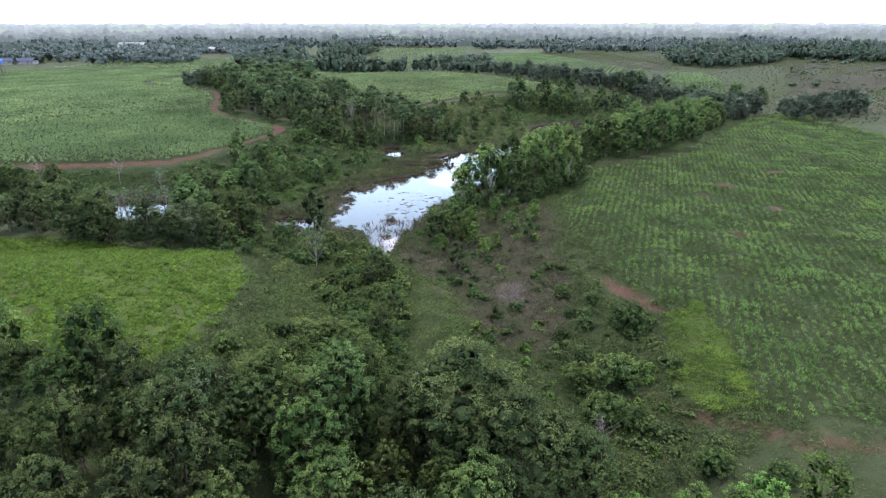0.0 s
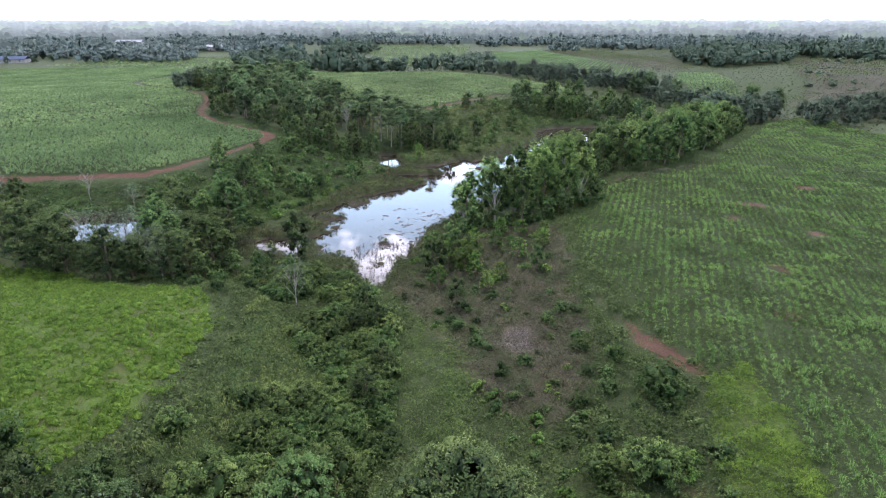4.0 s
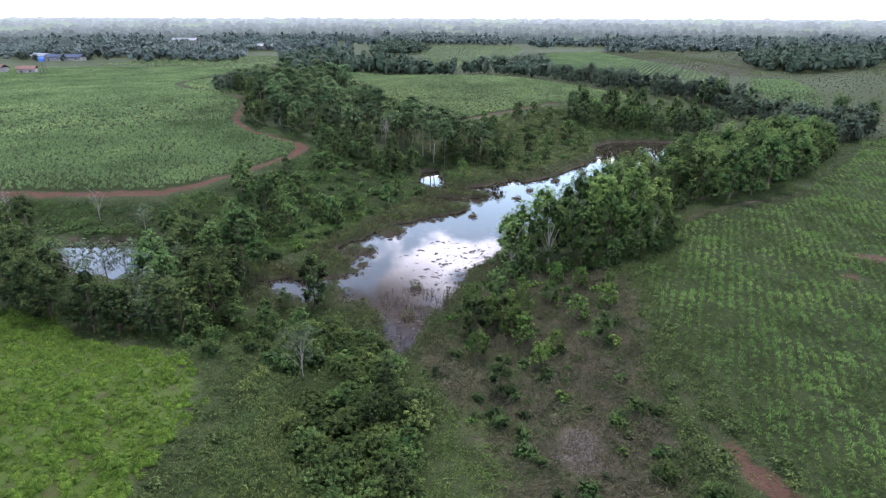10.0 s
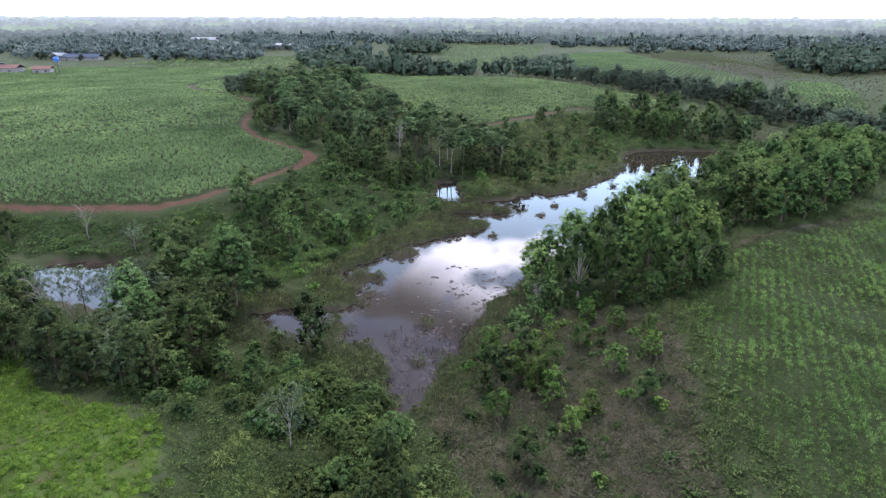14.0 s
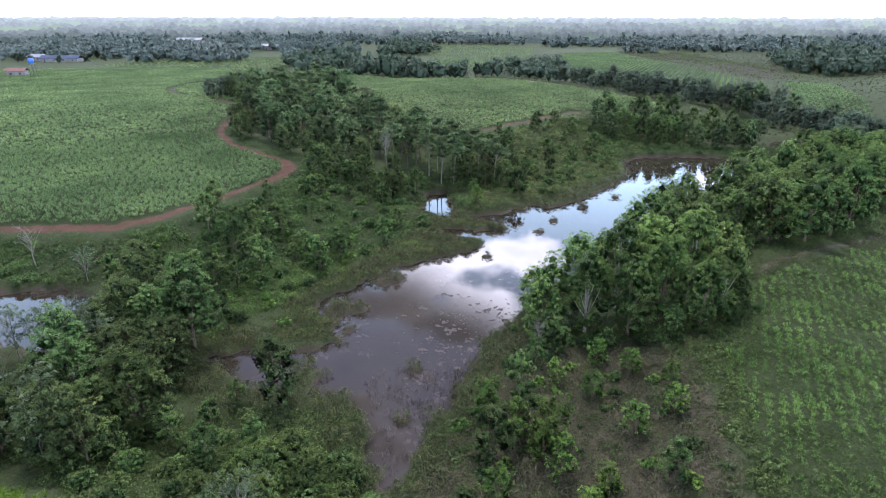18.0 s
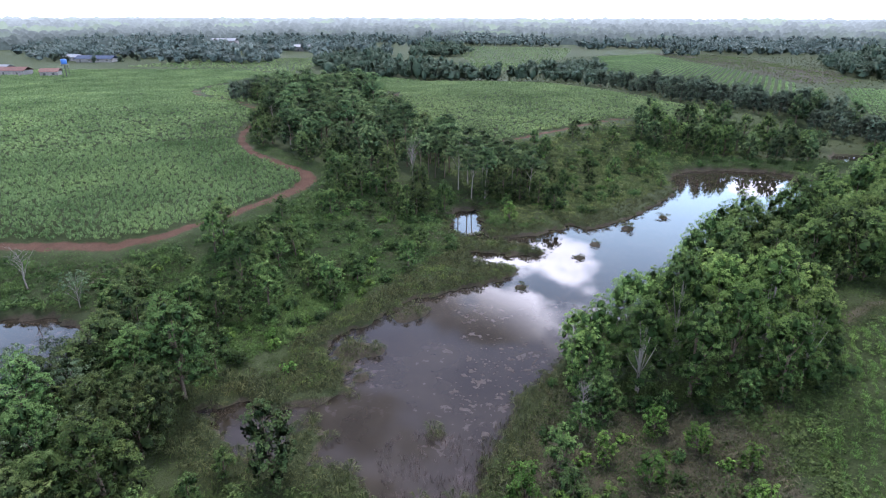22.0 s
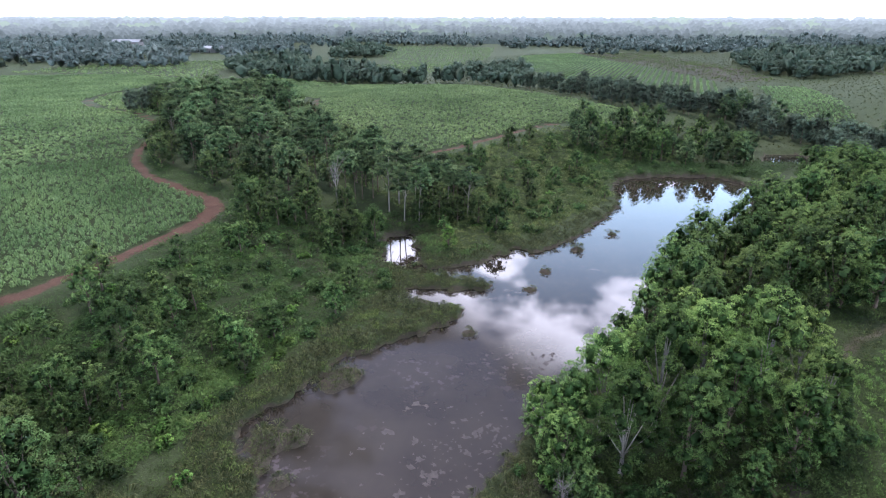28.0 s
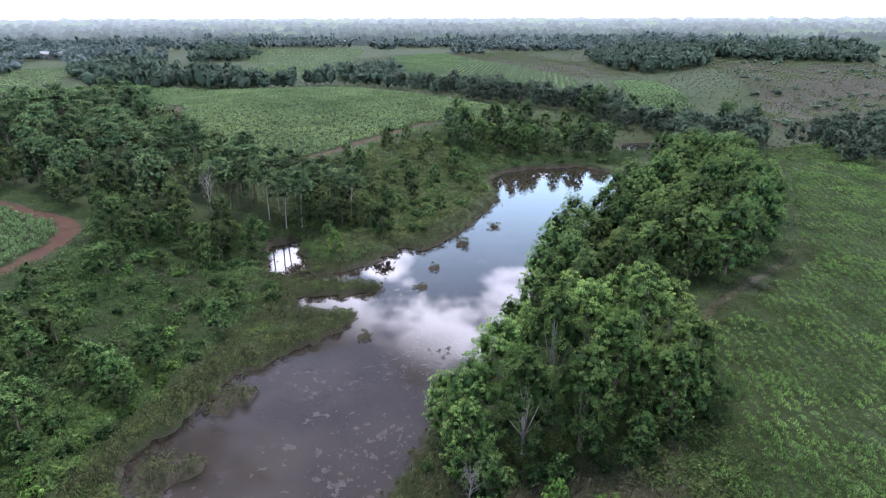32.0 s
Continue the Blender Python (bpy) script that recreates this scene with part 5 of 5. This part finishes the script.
strew("tall_grass", "coarse green grass clumps on the marshy shore", "grass", tuft_t, P[k], 0.5, 1.2, LEAF["creeper"], lump=4)
strew("creepers", "leafy clumps on the marshy shore", "weeds", leafy_t, P[lw][::2], 0.6, 1.2, LEAF["creeper"], lump=4)
pt &= ~lw
strew("point_grass", "pale green grass on the point of land", "grass", tuft_t, P[pt], 0.6, 1.2, LEAF["scrub"], lump=6)
P = P[~pt & ~lw]
SHORE_STRIP = [(-20, 170), (-8, 164), (-11, 161), (1, 158), (1, 150), (-9, 140), (-18, 132), (-25, 122), (-21, 113), (-36, 109), (-38, 112), (-30, 122), (-24, 140), (-15, 155)]
Q = dry(scatter(SHORE_STRIP, 0.7, 0.48), 0.3)
Q = Q[~inside(Q, LUSH_WEST)]
k = wob(Q, 6, 2) + 0.5 * rng.normal(size=len(Q)) > 0.1
strew("shore_grass", "ragged olive sedge and grass on the marshy shore", "sedge", tuft_t, Q[~k], 0.45, 1.15, LEAF["sedge"], lump=4)
strew("shore_grass", "green weeds and grass on the marshy shore", "grass", tuft_t, Q[k], 0.45, 1.0, LEAF["vine_grass"], lump=4)
strew("meadow_plants", "dense low green weeds of the wet meadow", "weeds", weed_t, P, 0.8, 1.5, LEAF["meadow"], lump=5)
strew("meadow_plants", "leafy clumps of the wet meadow", "weeds", leafy_t, P[::3], 0.6, 1.4, LEAF["meadow_leaf"], lump=5)
k = wob(P, 16, 1) + 0.6 * wob(P, 5, 3) + 0.4 * rng.normal(size=len(P)) > 0.35
strew("tall_grass", "arching light green grass in mounds over the wet meadow", "grass", tuft_t, P[k], 0.7, 1.5, LEAF["creeper"], lump=4)
k = wob(P, 19, 2) + 0.5 * wob(P, 6, 1) + 0.3 * rng.normal(size=len(P)) > 0.55
strew("dry_brush", "brownish dry stalks among the meadow weeds", "brush", rough_t, P[k], 0.9, 1.5, LEAF["heath"], lump=4)
VERGE = [(-48, 88), (-28, 97), (-16, 99), (-9, 90), (2, 119), (22, 118), (36, 132), (30, 121), (23, 104), (21, 92), (23, 74), (25, 62), (24, 48), (29, 39), (14, 34), (-33, 43), (-31, 56), (-30, 70), (-32, 80), (-40, 87)]
P = dry(seen(scatter(VERGE, 0.78, 0.48)), 0.7)
P = P[poly_dist(P, PASTURE) > -0.6 + 0.5 * wob(P, 5, 2)]
P = P[line_dist(P, TRACK) > 0.3 + 0.7 * np.exp(-((P[:, 1] - 66) / 7) ** 2) + 0.45 * wob(P, 3, 1)]
ash = np.hypot(P[:, 0] - 8.6, (P[:, 1] - 73) * 0.7)
h_in = inside(P, HEATH)
LUSH = [(-5.5, 62), (-5, 76), (-1, 79), (1, 75), (3, 66), (2, 56), (-4, 54)]
CARPET = [(-25, 82), (-22, 79), (-17, 76), (-11.4, 71), (-9, 63), (-9, 52), (-18, 46), (-25, 48), (-23.4, 56), (-23, 66), (-24, 74)]
green = inside(P, LUSH) | inside(P, CARPET)
strew("valley_weeds", "low green weeds and creepers on the valley sides", "weeds", weed_t, P[~h_in & ~green], 0.7, 1.4, LEAF["meadow"], lump=4)
strew("valley_weeds", "leafy clumps on the valley sides", "weeds", leafy_t, P[~h_in & ~green][::4], 0.5, 1.1, LEAF["meadow_leaf"], lump=4)
strew("creepers", "carpet of light green creepers on the valley floor", "weeds", weed_t, P[inside(P, LUSH)], 0.7, 1.2, LEAF["creeper"], lump=6)
strew("long_grass", "waist-high long-leaved grass on the valley side", "grass", tuft_t, P[inside(P, CARPET)], 0.7, 1.3, LEAF["vine_grass"], lump=4)
strew("creepers", "green creepers through the long grass", "weeds", rough_t, P[inside(P, CARPET)], 0.8, 1.3, LEAF["meadow"], lump=5)
P2 = P[h_in & (ash > 2.6) & ~green]
strew("heath_grass", "brownish dry heath grass with green weeds", "grass", rough_t, P2, 0.8, 1.4, LEAF["heath"], lump=3)
mixed = wob(P2, 8, 3) + 0.5 * rng.normal(size=len(P2)) > -0.6
strew("heath_weeds", "low green weeds among dry heath grass", "weeds", weed_t, P2[mixed] + 0.2, 0.5, 1.1, LEAF["meadow"], lump=4)
P = scatter([(5, 68), (12.5, 68), (12.5, 78), (5, 78)], 0.5, 0.48)
P = P[np.hypot(P[:, 0] - 8.6, (P[:, 1] - 73) * 0.7) + 0.7 * wob(P, 3, 2) < 2.3]
strew("dead_brush", "grey dead brush lying on bare ground", "brush", rough_t, P, 0.5, 0.8, LEAF["ash"])

# rough grass over all open ground near the flight
P = seen(scatter([(-70, 28), (-70, 132), (-48, 140), (-44, 176), (-8, 200), (30, 240), (40, 226), (30, 212), (10, 176), (30, 150), (60, 165), (95, 215), (100, 204), (60, 146), (36, 132), (26, 116), (22, 100), (26, 60), (26, 44), (50, 28)], 1.4, 0.48))
P = P[(water_dist(P) > 0.3) & ~inside(P, FIELD_EAST) & ~inside(P, PASTURE) & ~inside(P, CANE_WEST)]
P = P[(line_dist(P, ROAD_WEST) > 1.3) & (line_dist(P, TRACK) > 0.4 + 0.7 * np.exp(-((P[:, 1] - 66) / 7) ** 2) + 0.45 * wob(P, 3, 1))]
k = inside(P, HEATH) | (water_dist(P) < 2.5 + wob(P, 9, 1))
strew("rough_grass", "rough green grass over the open valley ground", "grass", rough_t, P[~k], 0.8, 1.4, LEAF["meadow"])
strew("rough_grass", "olive brown grass on damp and heathy ground", "grass", rough_t, P[k], 0.6, 1.2, LEAF["sedge"])

P = scatter([(-112, 127), (-66, 131), (-50, 138), (-42, 160), (-40, 180), (-52, 188), (-72, 204), (-80, 216), (-88, 214), (-80, 200), (-62, 186), (-48, 176), (-50, 162), (-60, 142), (-112, 138)], 0.7, 0.48)
d = line_dist(P, ROAD_WEST)
P = P[(d > 1.35 + 0.4 * wob(P, 5, 2)) & (d < 6.5) & ~inside(P, CANE_WEST)]
strew("verge_grass", "rough grass on the verge of the red road", "grass", rough_t, P[::2], 0.7, 1.3, LEAF["meadow"], lump=4)

HILLSIDE = [(-45, 205), (-10, 183), (6, 176), (20, 190), (30, 202), (40, 228), (60, 236), (60, 260), (48, 258), (22, 250), (4, 230), (-11, 214), (-18, 209), (-25, 212), (-38, 230)]
P = dry(scatter(HILLSIDE, 1.35, 0.48), 0.8)
P = P[line_dist(P, ROAD_HILL) > 1.0]
strew("hillside_grass", "rough pale green scrub on the slope below the cane", "grass", tuft_t, P, 0.8, 1.7, LEAF["scrub"], lump=7)
P = scatter(HILLSIDE, 4.2, 0.48)
P = P[(rng.uniform(0, 1, len(P)) < 0.5) & (water_dist(P) > 2) & (line_dist(P, ROAD_HILL) > 3) & (np.abs(P[:, 0] + 17) > 4)]
spread(P, heath_shrub + lime, 0.5, 1.2, "shrubs on the slope below the cane")
P = scatter([(33, 133), (58, 143), (80, 168), (95, 188), (106, 206), (118, 228), (106, 228), (96, 208), (76, 178), (56, 149), (42, 141)], 1.2, 0.48)
strew("field_edge_grass", "rough grass between the field and the bank trees", "grass", rough_t, P, 0.9, 1.5, LEAF["meadow"], lump=5)

P = dry(scatter([(26, 243), (30, 214), (44, 222), (60, 223), (70, 218), (86, 232), (100, 226), (98, 236), (82, 240), (66, 232), (50, 233), (36, 230)], 1.0, 0.48), 0.5)
strew("north_shore_grass", "rough green growth on the pond's north shore", "grass", rough_t, P, 1.0, 1.9, LEAF["meadow"], lump=5)
spread(P[::22], shrub + heath_shrub, 0.5, 1.1, "shrubs of the north shore")

P = scatter([(14, 101), (18, 112), (28, 126), (40, 136), (56, 144), (64, 150), (66, 144), (56, 137), (40, 129), (31, 120), (20, 101)], 0.62, 0.48)
P = P[(line_dist(P, FIELD_PATH) < 2.4) & (wob(P, 5, 2) + 0.5 * rng.normal(size=len(P)) > -0.3)]
strew("path_grass", "short trodden grass over the path along the field", "grass", rough_t, P, 0.5, 0.9, LEAF["sedge"])

# sedge along the shore and on the islets
SHORE = [(-40, 84), (-40, 184), (20, 232), (75, 236), (75, 200), (30, 150), (10, 120), (0, 90)]
P = scatter(SHORE, 0.55, 0.48)
zz = height(P)
w = water_dist(P)
k = (zz > -0.02) & (zz < 0.75) & ((w < 4.5))
strew("sedge", "tussocks of olive sedge on the pond's edge and islets", "sedge", tuft_t, P[k][::3], 0.6, 1.3, LEAF["sedge"], lump=3)
strew("sedge", "loose olive sedge blades on the wet shore", "sedge", tuft_t, P[k][1::3], 0.35, 0.95, LEAF["sedge"])
k = (zz > -0.75) & (zz < 0.0) & (w > -1.6) & (wob(P, 4, 3) + 0.45 * wob(P, 1.7, 1) > 0.25) & (P[:, 0] < 0.7 * (P[:, 1] - 140))
strew("sedge", "drowned sedge tussocks ragged along the shore", "sedge", grass_t, P[k], 0.3, 0.7, LEAF["sedge"], 0.1, np.full(int(k.sum()), 0.0))
REED_BED = [(-16, 104.5), (-13, 107.5), (-8, 108.5), (-5.5, 106), (-6, 100), (-7.5, 94), (-9.8, 88.5), (-11.5, 89), (-12.5, 95), (-14, 100)]
P = scatter(REED_BED, 0.42, 0.48)
P = P[(wob(P, 5, 2) + 0.5 * wob(P, 1.9, 1) + 0.5 * rng.normal(size=len(P)) > 0.0) & (water_dist(P) < 0.4)]
strew("reeds", "sparse dry reeds standing in shallow water", "reeds", reed_t, P, 0.6, 1.1, LEAF["reed"], 0.25, np.zeros(len(P)))

P = scatter(LIME, 0.42, 0.48)
strew("lime_grass", "strip of yellow-green grass along the field", "grass", tuft_t, P, 0.35, 0.7, LEAF["lime"], lump=5)

P = scatter([(-6, 108), (-1, 116), (3.5, 120), (4.5, 117), (1.5, 113), (-1.5, 106), (-4, 98), (-6.5, 98)], 0.5, 0.48)
P = P[(height(P) < 0.5) & (wob(P, 4, 2) + 0.5 * rng.normal(size=len(P)) > -0.4)]
strew("reeds", "brown dead reeds along the east shore", "reeds", reed_t, P, 0.7, 1.2, LEAF["heath"], 0.15, np.maximum(height(P), 0.0))

spread(np.array([(-352.0, 466), (-341, 462), (-318, 461), (-304, 470), (-296, 478), (-365, 478), (-333, 486), (-315, 484)]), fartree, 0.45, 0.75, "trees round the farm")

drop_proto(*PATTERNS)


def floating_scum():
    """Ragged patches of dried scum afloat on the pond."""
    r = np.random.default_rng(17)
    V, F, n = [], [], 0
    for poly, count in (([(-8, 128), (0.6, 128), (0.5, 121), (-2, 117), (-5.5, 110), (-9, 118)], 110), ([(-16, 126), (-8, 128), (-7, 116), (-9, 108), (-15, 112)], 40), ([(-12, 104), (-5, 106), (-4, 114), (-10, 116)], 70), ([(4, 138), (7.5, 138), (7, 133), (4.5, 134)], 20)):
        P = scatter(poly, 0.6, 0.5)
        P = P[water_dist(P) < -0.8]
        for x, y in P[r.choice(len(P), min(count, len(P)), replace=False)]:
            s = 0.1 + 0.42 * r.uniform() ** 3
            k = 11
            a = np.arange(k) * 6.2832 / k
            q = s * (1 + 0.45 * r.normal(size=k)).clip(0.25, 1.9)
            tw, el = r.uniform(0, 3.14), r.uniform(0.4, 0.9)
            ex, ey = np.cos(a) * q, np.sin(a) * q * el
            rim = np.column_stack([x + ex * math.cos(tw) - ey * math.sin(tw), y + ex * math.sin(tw) + ey * math.cos(tw), np.full(k, 0.006)])
            V += [(x, y, 0.02), *rim.tolist()]
            F += [(n, n + 1 + i, n + 1 + (i + 1) % k) for i in range(k)]
            n += k + 1
    m = simple_mat("dried_scum", (0.042, 0.035, 0.031), (0.078, 0.065, 0.058), 2.5, 0.85)
    tagged(new("floating_scum", mesh_from("floating_scum", V, F, m, True)), "ragged pinkish grey scum floating on brown water", "scum", "", "stuff")


floating_scum()

# ---- far distance ----
def horizon_belts():
    """Belts of hazy trees, paler and paler towards the horizon."""
    r = np.random.default_rng(3)
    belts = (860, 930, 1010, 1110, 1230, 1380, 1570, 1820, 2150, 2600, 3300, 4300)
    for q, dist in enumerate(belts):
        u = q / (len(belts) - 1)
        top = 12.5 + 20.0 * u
        # haze is painted as glow: each farther belt has a whiter emission colour
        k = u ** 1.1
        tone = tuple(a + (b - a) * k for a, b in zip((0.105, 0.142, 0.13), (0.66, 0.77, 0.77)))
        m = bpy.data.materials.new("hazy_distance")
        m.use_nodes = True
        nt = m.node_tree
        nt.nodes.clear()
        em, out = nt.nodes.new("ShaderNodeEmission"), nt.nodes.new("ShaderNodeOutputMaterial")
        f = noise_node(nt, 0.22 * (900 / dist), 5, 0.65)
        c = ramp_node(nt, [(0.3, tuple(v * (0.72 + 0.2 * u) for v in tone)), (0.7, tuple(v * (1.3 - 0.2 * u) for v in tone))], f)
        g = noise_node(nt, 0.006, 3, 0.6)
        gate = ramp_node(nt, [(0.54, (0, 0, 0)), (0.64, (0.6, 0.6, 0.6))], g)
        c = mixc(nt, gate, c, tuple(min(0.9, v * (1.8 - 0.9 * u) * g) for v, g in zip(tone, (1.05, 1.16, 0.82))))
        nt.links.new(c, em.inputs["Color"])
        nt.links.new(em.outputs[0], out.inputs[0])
        n = 2600
        a = np.linspace(radians(-60), radians(60), n)
        x, y = np.sin(a) * dist, np.cos(a) * dist
        # rounded crowns side by side
        h = np.full(n, top * 0.62)
        for _ in range(int(900 + 500 * u)):
            c0, wd, ht = r.integers(0, n), r.uniform(3, 8.5), r.uniform(0.55, 1.02) * top * (1.22 if r.uniform() < 0.06 else 1)
            lo, hi = max(0, int(c0 - wd)), min(n, int(c0 + wd) + 1)
            e = np.sqrt(np.clip(1 - ((np.arange(lo, hi) - c0) / wd) ** 2, 0, 1))
            h[lo:hi] = np.maximum(h[lo:hi], ht * (0.55 + 0.45 * e))
        h += r.normal(size=n) * 0.35
        h += np.convolve(r.normal(size=n + 120), np.ones(121) / 121, "valid") * 9.0
        V = np.concatenate([np.column_stack([x, y, np.full(n, -8.0)]), np.column_stack([x, y, np.maximum(h, 4)])])
        i = np.arange(n - 1)
        F = np.stack([i, i + 1, i + 1 + n, i + n], 1)
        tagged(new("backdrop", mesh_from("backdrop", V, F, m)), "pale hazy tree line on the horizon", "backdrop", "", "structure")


horizon_belts()


# ---- farm buildings far to the north-west ----
ROOF_BLUE = simple_mat("blue_sheet_roof", (0.035, 0.05, 0.085), (0.06, 0.08, 0.12), 0.8, 0.9)
ROOF_RED = simple_mat("rusty_red_roof", (0.10, 0.05, 0.04), (0.17, 0.08, 0.06), 0.8, 0.6)
ROOF_GREY = simple_mat("pale_sheet_roof", (0.17, 0.18, 0.19), (0.26, 0.28, 0.29), 0.6, 0.5)
WALL = simple_mat("painted_block_wall", (0.16, 0.15, 0.14), (0.27, 0.25, 0.23), 0.7, 0.8)
DOOR = simple_mat("dark_door_paint", (0.05, 0.05, 0.05), (0.08, 0.075, 0.07), 2.0, 0.6)
TANK = simple_mat("blue_tank_plastic", (0.05, 0.14, 0.40), (0.08, 0.20, 0.50), 1.0, 0.4)


def box(x0, x1, y0, y1, z0, z1):
    V = [(x, y, z) for z in (z0, z1) for x, y in ((x0, y0), (x1, y0), (x1, y1), (x0, y1))]
    F = [(0, 3, 2, 1), (4, 5, 6, 7), (0, 1, 5, 4), (1, 2, 6, 5), (2, 3, 7, 6), (3, 0, 4, 7)]
    return np.array(V, float), np.array(F)


def shed(x, y, w, d, h, yaw, roof, label):
    root = thing("farm_building", label, "building", "farm buildings beyond the cane")
    part("wall", mesh_from("wall", *box(-w / 2, w / 2, -d / 2, d / 2, -0.5, h), WALL), root)
    rise = 0.22 * d
    for sgn in (-1, 1):
        V = [(-w / 2 - 0.6, sgn * (d / 2 + 0.6), h - 0.1), (w / 2 + 0.6, sgn * (d / 2 + 0.6), h - 0.1), (w / 2 + 0.6, 0, h + rise), (-w / 2 - 0.6, 0, h + rise)]
        V += [(a, b, c + 0.15) for a, b, c in V]
        F = [(0, 3, 2, 1), (4, 5, 6, 7), (0, 1, 5, 4), (1, 2, 6, 5), (2, 3, 7, 6), (3, 0, 4, 7)]
        part("roof", mesh_from("roof", V, F, roof), root)
    for k in range(max(2, int(w // 6))):
        cx = -w / 2 + (k + 0.5) * w / max(2, int(w // 6))
        part("door" if k == 0 else "window", mesh_from("opening", *box(cx - 0.6, cx + 0.6, -d / 2 - 0.06, -d / 2 + 0.02, 0.0 if k == 0 else 1.0, 2.1), DOOR), root)
    root.matrix_world = Matrix.Translation((x, y, float(height([(x, y)])[0]))) @ Matrix.Rotation(yaw, 4, "Z")


for a in ((-326, 474, 27, 9, 2.6, 0.12, ROOF_BLUE, "long farm building with a blue sheet roof"), (-352, 484, 13, 8, 2.8, -0.2, ROOF_GREY, "farm building with a pale sheet roof"),
          (-300, 372, 16, 8, 3.0, 0.1, ROOF_RED, "low house with a rusty red roof"), (-276, 371, 9, 7, 2.8, 0.4, ROOF_RED, "small outbuilding with a red roof"),
          (-320, 384, 14, 8, 3.2, -0.15, ROOF_GREY, "low house with a pale roof"), (-378, 765, 30, 12, 5.0, 0.05, ROOF_GREY, "distant long shed with a white roof"), (-230, 640, 16, 9, 4.0, 0.2, ROOF_GREY, "distant shed with a white roof among trees")):
    shed(*a)


def water_tower(x, y):
    root = thing("water_tower", "blue water tank on a tall frame stand", "water tower")
    for sx in (-1.2, 1.2):
        for sy in (-1.2, 1.2):
            part("leg", mesh_from("leg", *tube([(sx, sy, -0.5), (sx * 0.8, sy * 0.8, 7.0)], [0.14, 0.12], 5), DOOR, True), root)
    part("platform", mesh_from("platform", *box(-1.5, 1.5, -1.5, 1.5, 7.0, 7.25), WALL), root)
    part("tank", mesh_from("tank", *tube([(0, 0, 7.25), (0, 0, 7.3), (0, 0, 9.6), (0, 0, 9.9), (0, 0, 10.0)], [0.1, 1.5, 1.5, 1.1, 0.05], 14), TANK, True), root)
    root.location = (x, y, float(height([(x, y)])[0]))


water_tower(-262, 366)
